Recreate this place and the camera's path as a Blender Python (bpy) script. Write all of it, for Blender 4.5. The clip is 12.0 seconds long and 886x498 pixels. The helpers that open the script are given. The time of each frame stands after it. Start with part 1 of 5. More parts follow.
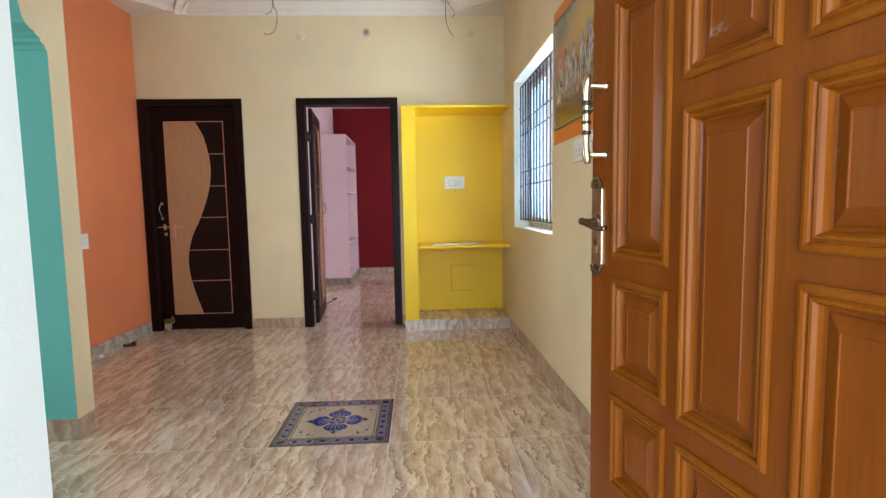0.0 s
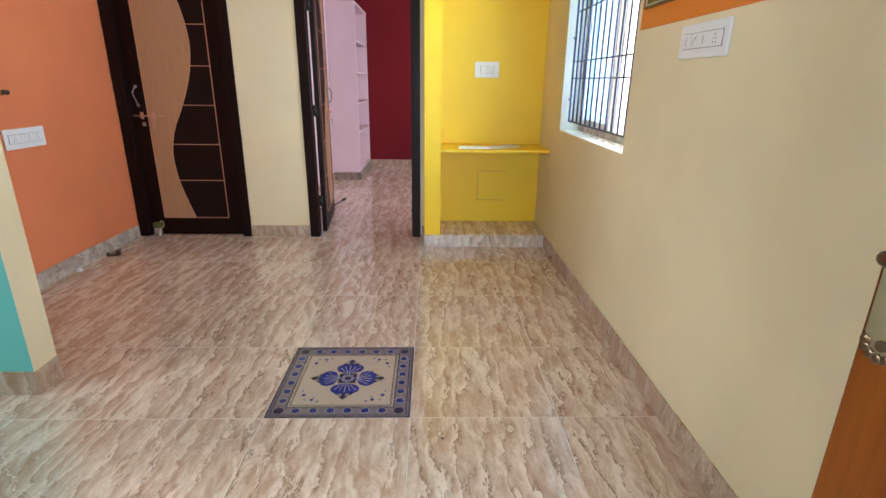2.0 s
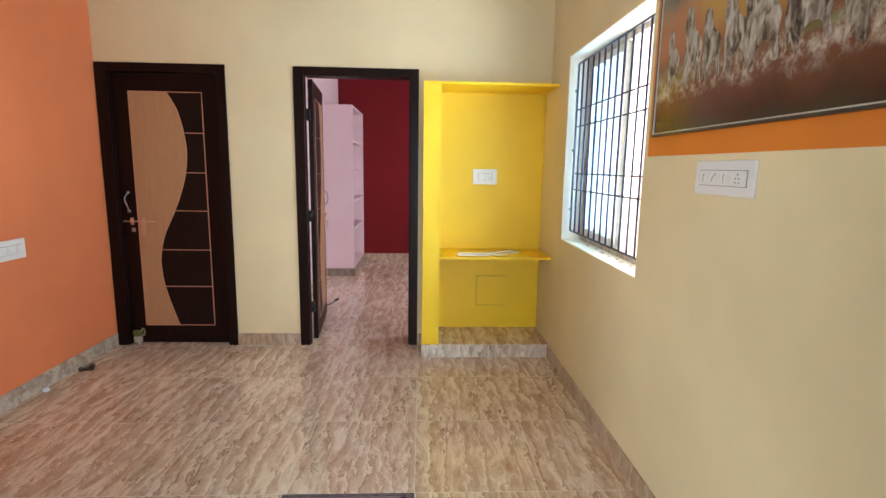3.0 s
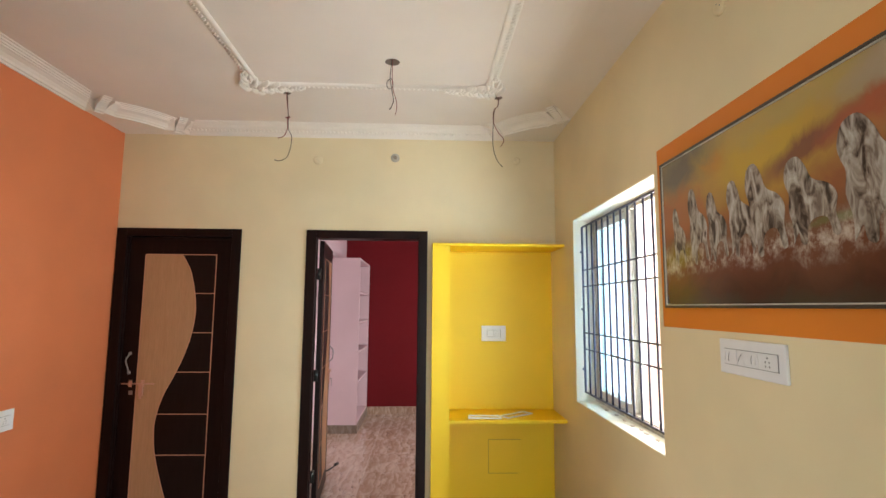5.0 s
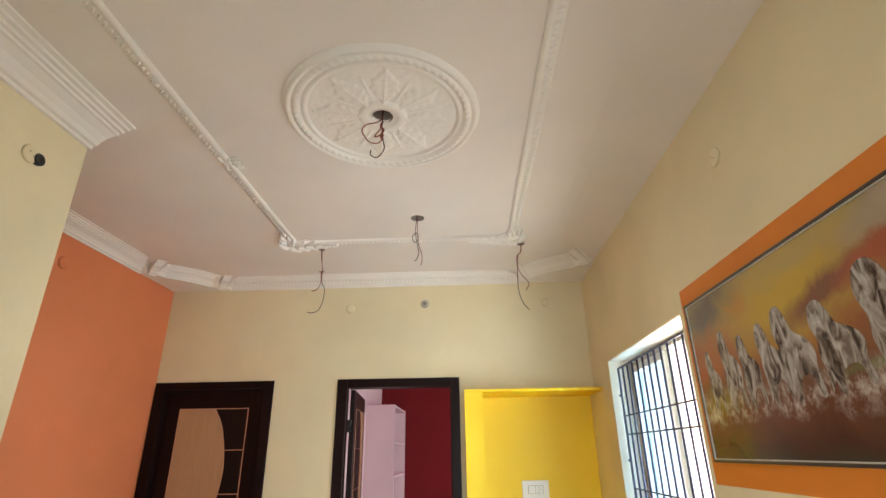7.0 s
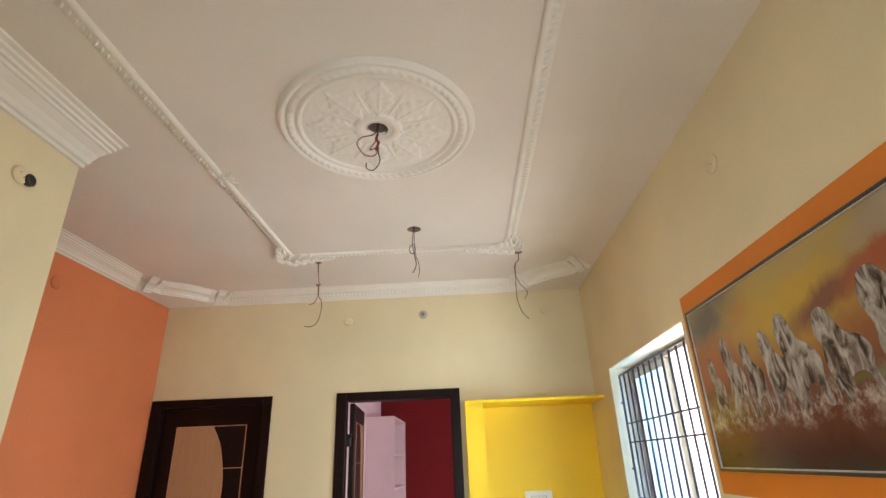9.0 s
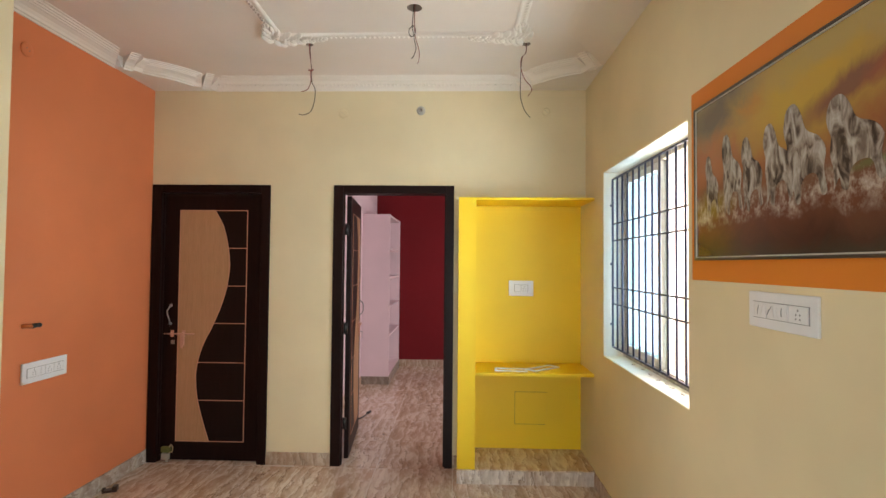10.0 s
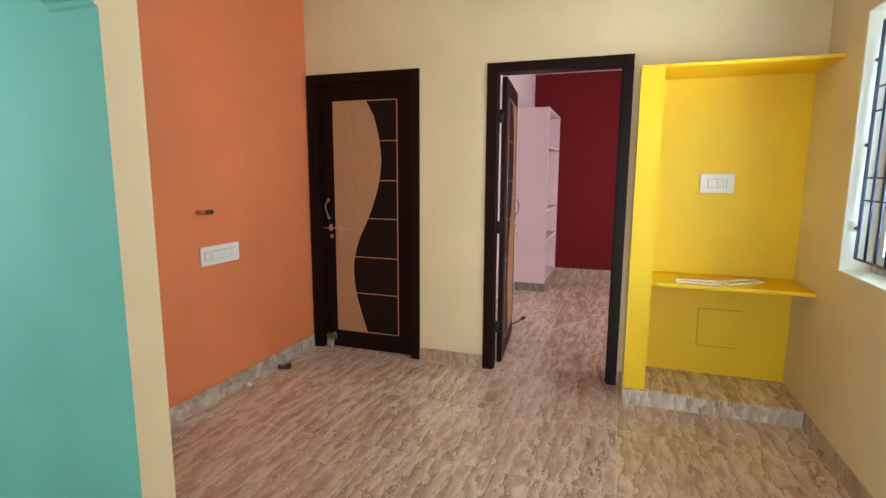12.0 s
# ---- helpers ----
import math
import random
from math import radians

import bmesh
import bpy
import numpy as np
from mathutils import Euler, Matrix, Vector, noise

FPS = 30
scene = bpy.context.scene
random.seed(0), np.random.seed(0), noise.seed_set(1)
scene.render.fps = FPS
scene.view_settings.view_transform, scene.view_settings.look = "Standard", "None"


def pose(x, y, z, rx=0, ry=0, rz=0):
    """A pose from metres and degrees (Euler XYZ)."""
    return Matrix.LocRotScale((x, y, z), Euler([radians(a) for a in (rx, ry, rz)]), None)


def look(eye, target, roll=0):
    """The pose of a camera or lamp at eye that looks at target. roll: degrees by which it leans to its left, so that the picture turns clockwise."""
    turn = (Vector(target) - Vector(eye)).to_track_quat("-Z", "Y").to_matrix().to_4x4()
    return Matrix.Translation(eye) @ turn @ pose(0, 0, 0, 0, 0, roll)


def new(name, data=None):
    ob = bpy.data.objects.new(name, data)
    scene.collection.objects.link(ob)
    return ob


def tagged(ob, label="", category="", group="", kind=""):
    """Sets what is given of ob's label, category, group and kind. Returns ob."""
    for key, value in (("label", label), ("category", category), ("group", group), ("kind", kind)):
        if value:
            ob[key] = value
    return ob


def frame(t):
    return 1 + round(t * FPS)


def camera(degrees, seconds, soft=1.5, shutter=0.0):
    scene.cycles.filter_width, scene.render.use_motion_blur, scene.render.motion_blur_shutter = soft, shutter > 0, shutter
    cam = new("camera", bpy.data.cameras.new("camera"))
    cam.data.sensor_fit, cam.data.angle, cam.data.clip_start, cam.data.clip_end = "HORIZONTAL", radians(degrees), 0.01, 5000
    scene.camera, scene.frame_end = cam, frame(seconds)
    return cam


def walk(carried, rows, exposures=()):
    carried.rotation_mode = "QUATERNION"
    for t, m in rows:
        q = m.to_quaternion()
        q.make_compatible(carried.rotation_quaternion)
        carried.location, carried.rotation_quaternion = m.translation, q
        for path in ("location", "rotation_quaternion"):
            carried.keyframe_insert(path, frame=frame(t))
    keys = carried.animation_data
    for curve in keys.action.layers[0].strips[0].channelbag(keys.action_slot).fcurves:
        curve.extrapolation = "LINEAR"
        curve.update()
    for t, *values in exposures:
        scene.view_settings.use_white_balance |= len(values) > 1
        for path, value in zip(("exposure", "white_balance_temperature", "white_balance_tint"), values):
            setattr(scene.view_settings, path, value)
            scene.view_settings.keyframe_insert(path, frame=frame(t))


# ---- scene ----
cam = camera(82.7, 12.0)
PATH = [
    (0, (0.073, 0.134, 1.134), (0.169, 2.124, 0.96), -1.0),
    (0.5, (0.029, 0.358, 1.184), (0.018, 2.347, 0.977), -0.6),
    (1, (-0.014, 0.465, 1.302), (0.027, 2.452, 1.074), 0.3),
    (1.5, (-0.036, 0.546, 1.299), (0.057, 2.512, 0.943), 0.9),
    (2, (-0.014, 0.803, 1.257), (0.037, 2.7, 0.625), 0.7),
    (2.4, (-0.013, 0.96, 1.356), (0.015, 2.842, 0.683), 0.75),
    (2.5, (-0.019, 0.968, 1.353), (0.006, 2.866, 0.719), 0.7),
    (3, (-0.07, 1.007, 1.419), (0.017, 2.979, 1.098), 0.9),
    (3.2, (-0.05, 1.033, 1.434), (0.036, 3.024, 1.265), 0.8),
    (4.8, (-0.126, 1.042, 1.545), (-0.021, 3.032, 1.724), 0.6),
    (5, (-0.116, 1.049, 1.553), (-0.044, 3.034, 1.781), 0.4),
    (5.5, (-0.067, 1.044, 1.573), (-0.103, 3.005, 1.965), -0.3),
    (6, (-0.043, 1.017, 1.577), (-0.14, 2.938, 2.126), -0.4),
    (6.5, (-0.037, 1.001, 1.587), (-0.138, 2.883, 2.255), -0.5),
    (7, (-0.041, 1.008, 1.601), (-0.119, 2.86, 2.352), -0.8),
    (8.8, (-0.081, 0.996, 1.618), (-0.118, 2.77, 2.54), -3.0),
    (9, (-0.052, 1.017, 1.626), (-0.111, 2.859, 2.404), -2.3),
    (9.5, (-0.07, 1.056, 1.571), (-0.127, 3.022, 1.935), -0.6),
    (10, (-0.063, 1.071, 1.532), (-0.123, 3.07, 1.592), 0.5),
    (10.5, (-0.039, 1.144, 1.481), (-0.146, 3.136, 1.345), 1.0),
    (11, (-0.035, 1.15, 1.459), (-0.245, 3.124, 1.218), 0.8),
    (11.5, (-0.033, 1.22, 1.439), (-0.44, 3.155, 1.142), 0.2),
    (12, (-0.152, 1.482, 1.397), (-0.796, 3.352, 1.103), 0.3),
]
EXPOSURES = [(0, -0.05, 6250, 10), (0.5, -0.27, 6000, 10), (1, 0.15, 6050, 10), (2, 0.15, 6000, 10), (3, 0.14, 6330, 10),
             (5, -0.05, 6800, 10), (9, -0.10, 6820, 10), (10, -0.14, 6850, 10), (10.5, -0.08, 6800, 10), (12, 0.06, 6800, 10)]
walk(cam, [(t, look(eye, target, roll)) for t, eye, target, roll in PATH], EXPOSURES)

# world, sun and large lights
H = 2.935          # ceiling height
world = bpy.data.worlds.new("world")
scene.world = world
world.use_nodes = True
wn = world.node_tree.nodes
sky = wn.new("ShaderNodeTexSky")
sky.sky_type, sky.sun_disc = "NISHITA", False
sky.sun_elevation, sky.sun_rotation = radians(55), radians(120)
world.node_tree.links.new(sky.outputs[0], wn["Background"].inputs[0])
wn["Background"].inputs[1].default_value = 0.12


def area_lamp(name, eye, target, w, h, watts, colour):
    lamp = bpy.data.lights.new(name, "AREA")
    lamp.shape, lamp.size, lamp.size_y, lamp.energy, lamp.color = "RECTANGLE", w, h, watts, colour
    ob = new(name, lamp)
    ob.matrix_world = look(eye, target)
    return ob


sun = bpy.data.lights.new("sun", "SUN")
sun.energy, sun.angle, sun.color = 2.0, radians(10), (1.0, 0.96, 0.9)
new("sun", sun).matrix_world = look((4, -7, 9), (0, 0, 0))
area_lamp("window_daylight", (1.75, 3.82, 1.2), (0.9, 3.82, 1.36), 2.6, 2.3, 208, (0.93, 0.97, 1.0))
area_lamp("doorway_daylight", (0.15, -0.9, 1.3), (0.15, 2.0, 1.2), 1.9, 2.2, 145, (0.84, 0.94, 1.0))
area_lamp("bedroom_daylight", (2.35, 6.9, 1.6), (0.5, 6.9, 1.4), 1.5, 1.4, 64, (0.93, 0.97, 1.0))
# added fill that brightens the teal and orange walls; no source is seen there
area_lamp("side_room_fill", (-4.35, 1.5, 1.6), (-2.5, 1.2, 1.2), 1.2, 1.3, 62, (0.93, 0.97, 1.0))


# materials
def mat_base(name, rough=0.5, metal=0.0, colour=(0.5, 0.5, 0.5)):
    m = bpy.data.materials.new(name)
    m.use_nodes = True
    b = m.node_tree.nodes["Principled BSDF"]
    b.inputs["Roughness"].default_value = rough
    b.inputs["Metallic"].default_value = metal
    b.inputs["Base Color"].default_value = (*colour, 1)
    m.diffuse_color = (*colour, 1)
    return m, m.node_tree.nodes, m.node_tree.links, b


def mixed(n, l, fac, a, b):
    mx = n.new("ShaderNodeMix")
    mx.data_type = "RGBA"
    for sock, v in ((mx.inputs[0], fac), (mx.inputs[6], a), (mx.inputs[7], b)):
        if isinstance(v, bpy.types.NodeSocket):
            l.new(v, sock)
        elif isinstance(v, tuple):
            sock.default_value = (*v, 1)
        else:
            sock.default_value = v
    return mx.outputs[2]


def noise_tex(n, l, vec, scale, detail=4.0, rough=0.5, distortion=0.0):
    t = n.new("ShaderNodeTexNoise")
    t.inputs["Scale"].default_value = scale
    t.inputs["Detail"].default_value = detail
    t.inputs["Roughness"].default_value = rough
    t.inputs["Distortion"].default_value = distortion
    if vec is not None:
        l.new(vec, t.inputs["Vector"])
    return t


def ramp(n, l, src, stops):
    r = n.new("ShaderNodeValToRGB")
    while len(r.color_ramp.elements) < len(stops):
        r.color_ramp.elements.new(0.5)
    for e, (p, c) in zip(r.color_ramp.elements, stops):
        e.position = p
        e.color = (*c, 1) if isinstance(c, tuple) else (c, c, c, 1)
    l.new(src, r.inputs[0])
    return r.outputs[0]


def bumped(n, l, b, height, strength, distance=0.01):
    bp = n.new("ShaderNodeBump")
    bp.inputs["Strength"].default_value, bp.inputs["Distance"].default_value = strength, distance
    l.new(height, bp.inputs["Height"])
    l.new(bp.outputs[0], b.inputs["Normal"])


def coords(n, l, kind="Object", scale=(1, 1, 1), rot=(0, 0, 0), per_object=0.0):
    """Texture coordinates, stretched and turned; per_object shifts them by the object's random number."""
    tc = n.new("ShaderNodeTexCoord")
    src = n.new("ShaderNodeNewGeometry").outputs["Position"] if kind == "World" else tc.outputs[kind]
    if per_object:
        oi = n.new("ShaderNodeObjectInfo")
        mul = n.new("ShaderNodeMath")
        mul.operation = "MULTIPLY"
        mul.inputs[1].default_value = per_object
        l.new(oi.outputs["Random"], mul.inputs[0])
        add = n.new("ShaderNodeVectorMath")
        add.operation = "ADD"
        l.new(src, add.inputs[0])
        l.new(mul.outputs[0], add.inputs[1])
        src = add.outputs[0]
    mp = n.new("ShaderNodeMapping")
    mp.inputs["Scale"].default_value = scale
    mp.inputs["Rotation"].default_value = tuple(radians(a) for a in rot)
    l.new(src, mp.inputs["Vector"])
    return mp.outputs[0]


def position(n):
    return n.new("ShaderNodeNewGeometry").outputs["Position"]


def paint(name, colour, rough=0.55, vary=0.05, bump=0.12):
    """Emulsion on plaster: faint roller grain, faint uneven patches, slight waviness."""
    m, n, l, b = mat_base(name, rough, 0, colour)
    p = position(n)
    big = noise_tex(n, l, p, 1.3, 3)
    small = noise_tex(n, l, p, 22, 4)
    dark = tuple(c * (1 - vary * 1.6) for c in colour)
    lite = tuple(min(1, c * (1 + vary)) for c in colour)
    c1 = mixed(n, l, ramp(n, l, big.outputs[0], ((0.35, 0.0), (0.65, 1.0))), dark, lite)
    c2 = mixed(n, l, ramp(n, l, small.outputs[0], ((0.3, 0.0), (0.75, 0.12))), c1, dark)
    l.new(c2, b.inputs["Base Color"])
    grain = noise_tex(n, l, p, 160, 3, 0.6)
    mx = n.new("ShaderNodeMath")
    mx.operation = "ADD"
    l.new(grain.outputs[0], mx.inputs[0])
    l.new(big.outputs[0], mx.inputs[1])
    bumped(n, l, b, mx.outputs[0], bump, 0.004)
    return m


def marble(name, tone=1.0, grey=0.0, turn=1, rough=0.06, stretch=0.30, upright=1.0, line=1.0):
    """Glossy printed vitrified tile: beige agate bands, each with a thin dark wavy edge, brown clouds and hair cracks."""
    m, n, l, b = mat_base(name, rough, 0, (0.42, 0.33, 0.25))
    v = coords(n, l, "World", (1, stretch, upright), (0, 0, turn), 5.0)

    def tint(c):
        g = sum(c) / 3
        return tuple((x * (1 - grey) + g * grey) * tone for x in c)

    def times(a, c):
        mul = n.new("ShaderNodeMath")
        mul.operation = "MULTIPLY"
        l.new(a, mul.inputs[0])
        l.new(c, mul.inputs[1])
        return mul.outputs[0]

    def saw(scale, distortion, detail, dscale, drough):
        band = n.new("ShaderNodeTexWave")
        band.wave_type, band.bands_direction, band.wave_profile = "BANDS", "X", "SAW"
        for key, val in (("Scale", scale), ("Distortion", distortion), ("Detail", detail), ("Detail Scale", dscale), ("Detail Roughness", drough)):
            band.inputs[key].default_value = val
        l.new(v, band.inputs["Vector"])
        return band.outputs[0]
    wide = saw(3.7, 13.0, 6.0, 2.5, 0.70)
    base = ramp(n, l, wide, ((0.0, tint((0.44, 0.315, 0.23))), (0.20, tint((0.50, 0.37, 0.28))), (0.50, tint((0.56, 0.435, 0.345))), (0.85, tint((0.70, 0.585, 0.48))), (1.0, tint((0.60, 0.48, 0.385)))))
    narrow = saw(7.0, 15.0, 6.0, 2.0, 0.74)
    c1 = mixed(n, l, ramp(n, l, narrow, ((0.0, 0.45), (0.12, 0.22), (0.40, 0.0), (1.0, 0.0))), base, tint((0.36, 0.235, 0.16)))
    cloud = noise_tex(n, l, coords(n, l, "World", (1, stretch, upright), (0, 0, turn), 5.0), 8.0, 7, 0.66, 1.6)
    c1 = mixed(n, l, ramp(n, l, cloud.outputs[0], ((0.47, 0.0), (0.64, 0.66))), c1, tint((0.37, 0.235, 0.15)))
    pale = noise_tex(n, l, v, 11.0, 5, 0.62, 0.8)
    c1 = mixed(n, l, ramp(n, l, pale.outputs[0], ((0.52, 0.0), (0.62, 0.5))), c1, tint((0.78, 0.68, 0.58)))
    patchy = ramp(n, l, noise_tex(n, l, v, 3.3, 4).outputs[0], ((0.42, 0.12 * line), (0.60, 0.95 * line)))
    edge = ramp(n, l, wide, ((0.0, 0.95), (0.04, 0.75), (0.10, 0.0), (0.965, 0.0), (1.0, 0.95)))
    c2 = mixed(n, l, times(edge, patchy), c1, tint((0.16, 0.095, 0.065)))
    v2 = coords(n, l, "World", (1, 0.8, 1), (0, 0, 35), 3.0)
    few = ramp(n, l, noise_tex(n, l, v2, 1.9, 2).outputs[0], ((0.50, 0.0), (0.60, 0.8)))
    crack = noise_tex(n, l, v2, 3.4, 5, 0.55, 0.3)
    c3 = mixed(n, l, times(ramp(n, l, crack.outputs[0], ((0.496, 0.0), (0.5, 0.9), (0.504, 0.0))), few), c2, tint((0.30, 0.19, 0.14)))
    c3 = mixed(n, l, times(ramp(n, l, crack.outputs[0], ((0.506, 0.0), (0.511, 0.7), (0.518, 0.0))), few), c3, tint((0.82, 0.73, 0.64)))
    l.new(c3, b.inputs["Base Color"])
    dust = noise_tex(n, l, position(n), 3.0, 5, 0.6)
    l.new(ramp(n, l, dust.outputs[0], ((0.3, rough * 0.7), (0.75, rough * 1.9))), b.inputs["Roughness"])
    wav = noise_tex(n, l, position(n), 7.0, 2)
    b.inputs["Specular IOR Level"].default_value = 0.75
    bumped(n, l, b, wav.outputs[0], 0.02, 0.01)
    return m


def wood(name, dark, light, rough=0.3, scale=1.0, coat=0.0, axis=(14, 14, 0.9), spec=0.5, smear=0.0):
    m, n, l, b = mat_base(name, rough, 0, dark)
    v = coords(n, l, "Object", tuple(a * scale for a in axis))
    g = noise_tex(n, l, v, 2.0, 6, 0.6, 0.4)
    fine = noise_tex(n, l, coords(n, l, "Object", tuple(a * scale * 5 for a in axis)), 3.0, 3, 0.6)
    c1 = mixed(n, l, ramp(n, l, g.outputs[0], ((0.3, 0.0), (0.7, 1.0))), dark, light)
    c2 = mixed(n, l, ramp(n, l, fine.outputs[0], ((0.35, 0.35), (0.6, 0.0))), c1, tuple(c * 0.7 for c in dark))
    if smear:
        p = noise_tex(n, l, coords(n, l, "Object", (5, 5, 9)), 2.0, 7, 0.75)
        c2 = mixed(n, l, ramp(n, l, p.outputs[0], ((0.66, 0.0), (0.78, smear))), c2, (0.55, 0.45, 0.38))
    l.new(c2, b.inputs["Base Color"])
    b.inputs["Coat Weight"].default_value = coat
    b.inputs["Specular IOR Level"].default_value = spec
    b.inputs["Coat Roughness"].default_value = 0.12
    bumped(n, l, b, fine.outputs[0], 0.08, 0.002)
    return m


def plain(name, colour, rough=0.45, metal=0.0, vary=0.12):
    m, n, l, b = mat_base(name, rough, metal, colour)
    t = noise_tex(n, l, coords(n, l, "Object"), 30, 4)
    l.new(mixed(n, l, ramp(n, l, t.outputs[0], ((0.35, 0.0), (0.7, 1.0))), tuple(c * (1 - vary) for c in colour), colour), b.inputs["Base Color"])
    return m


def stained(name, dirt, clean):
    """Plastic under smears of cement dust."""
    m, n, l, b = mat_base(name, 0.6, 0, clean)
    t = noise_tex(n, l, coords(n, l, "Object", (1, 1, 0.25)), 16, 6, 0.7, 0.6)
    l.new(mixed(n, l, ramp(n, l, t.outputs[0], ((0.44, 0.0), (0.58, 1.0))), dirt, clean), b.inputs["Base Color"])
    return m


CREAM = paint("cream_paint", (0.79, 0.665, 0.425), 0.65)
ORANGE = paint("orange_paint", (0.74, 0.215, 0.083), 0.7)
PIC_ORANGE = paint("bright_orange_paint", (0.72, 0.21, 0.02))
YELLOW = paint("yellow_paint", (0.90, 0.59, 0.012), 0.5, 0.04)
TEAL = paint("teal_paint", (0.17, 0.55, 0.50), 0.75)
RED = paint("dark_red_paint", (0.175, 0.003, 0.007), 0.9)
PINK = paint("pink_paint", (0.76, 0.59, 0.62))
WHITE_WALL = paint("white_paint", (0.58, 0.62, 0.59))
CEIL = paint("ceiling_white", (0.78, 0.70, 0.62), 0.8, 0.03)
POP = paint("plaster_of_paris", (0.83, 0.77, 0.69), 0.6, 0.03, 0.2)
REVEAL = paint("window_reveal_paint", (0.86, 0.84, 0.72), 0.6)
FLOOR = marble("marble_tile_floor", 1.12, -0.05)
SKIRT = marble("marble_tile_skirting", 0.82, -0.3, 0, 0.32, 0.9, 0.35, 0.7)
FACING = marble("pale_marble_step_facing", 1.12, 0.25, 0, 0.2, 0.9, 0.30)
PLINTH = marble("dark_marble_plinth", 0.5, 0.0, 0, 0.3, 0.9, 0.35)
SKIRT_GREY = marble("grey_marble_skirting", 0.92, 0.3, 60, 0.15, 0.6, 1.0, 0.35)
GROUT = plain("grout", (0.70, 0.63, 0.55), 0.7)
DARKWOOD = wood("dark_brown_laminate", (0.011, 0.0038, 0.0034), (0.017, 0.006, 0.005), 0.42, spec=0.14)
DARKPANEL = wood("dark_panel_laminate", (0.009, 0.0035, 0.003), (0.013, 0.005, 0.0045), 0.42, spec=0.2)
SAND = wood("sand_laminate", (0.46, 0.25, 0.13), (0.50, 0.28, 0.15), 0.5, spec=0.3)
STRIP = plain("peach_inlay_strip", (0.62, 0.30, 0.19), 0.35)
TEAK = wood("polished_teak", (0.126, 0.028, 0.0013), (0.174, 0.044, 0.0024), 0.34, 0.8, 0.06, spec=0.18, axis=(9, 9, 0.6), smear=0.4)
TEAK_PALE = wood("polished_teak_moulding", (0.145, 0.037, 0.0020), (0.200, 0.058, 0.0038), 0.30, 0.8, 0.0, spec=0.10)
BRASS = plain("antique_brass", (0.66, 0.52, 0.33), 0.30, 1.0, 0.25)
DARKBRASS = plain("dark_bronze", (0.20, 0.13, 0.08), 0.32, 1.0)
CHROME = plain("dull_steel", (0.34, 0.32, 0.32), 0.35, 0.9)
COPPER = plain("copper_finish_latch", (0.62, 0.33, 0.24), 0.35, 0.3)
SWITCH = plain("white_switch_plastic", (0.80, 0.79, 0.80), 0.3, 0, 0.03)
SWITCH_DARK = plain("switch_shadow_gap", (0.22, 0.21, 0.21), 0.6)
BLACK = plain("black_plastic", (0.015, 0.014, 0.014), 0.4)
NAVY = plain("navy_painted_steel", (0.012, 0.016, 0.055), 0.35)
UPVC = plain("cream_window_sash", (0.84, 0.83, 0.78), 0.4)
DIRTY = stained("dusty_window_frame", (0.40, 0.345, 0.29), (0.66, 0.62, 0.54))
WIRE_RED = plain("dark_red_wire", (0.24, 0.03, 0.02), 0.45)
WIRE_BLACK = plain("black_wire", (0.05, 0.03, 0.018), 0.45)
# dark tone of lamp holes and socket; the holes' shade is put into the colour
HOLE = plain("shaded_recess", (0.30, 0.24, 0.20), 0.8)
TAPE = plain("orange_wire_tape", (0.55, 0.14, 0.03), 0.5)
CONCRETE = paint("porch_cement", (0.34, 0.33, 0.31), 0.8, 0.12, 0.4)
BLUE = plain("cobalt_blue_print", (0.03, 0.042, 0.27), 0.12, 0, 0.5)
INK = plain("blue_black_print", (0.018, 0.016, 0.05), 0.12)
PRINTLINE = plain("cream_print_line", (0.55, 0.52, 0.50), 0.12)


def glass_mat():
    m, n, l, b = mat_base("window_glass", 0.02, 0, (0.55, 0.76, 0.90))
    b.inputs["Transmission Weight"].default_value = 1.0
    b.inputs["IOR"].default_value = 1.1
    return m


GLASS = glass_mat()


def dotted_print(name, base, ink, pitch):
    """Tile print made of fine rows of dots."""
    m, n, l, b = mat_base(name, 0.12, 0, base)
    v = coords(n, l, "Object", (1 / pitch, 1 / pitch, 1))
    sep = n.new("ShaderNodeSeparateXYZ")
    l.new(v, sep.inputs[0])
    outs = []
    for ax in (0, 1):
        s = n.new("ShaderNodeMath")
        s.operation = "SINE"
        k = n.new("ShaderNodeMath")
        k.operation = "MULTIPLY"
        k.inputs[1].default_value = 6.2832
        l.new(sep.outputs[ax], k.inputs[0])
        l.new(k.outputs[0], s.inputs[0])
        outs.append(s.outputs[0])
    mu = n.new("ShaderNodeMath")
    mu.operation = "MULTIPLY"
    l.new(outs[0], mu.inputs[0])
    l.new(outs[1], mu.inputs[1])
    c = mixed(n, l, ramp(n, l, mu.outputs[0], ((0.15, 0.0), (0.35, 1.0))), base, ink)
    l.new(c, b.inputs["Base Color"])
    return m


PRINT_BORDER = dotted_print("dotted_tile_border", (0.25, 0.21, 0.22), (0.03, 0.025, 0.06), 0.0105)
PRINT_FIELD = dotted_print("dotted_tile_field", (0.52, 0.43, 0.33), (0.34, 0.25, 0.18), 0.0105)


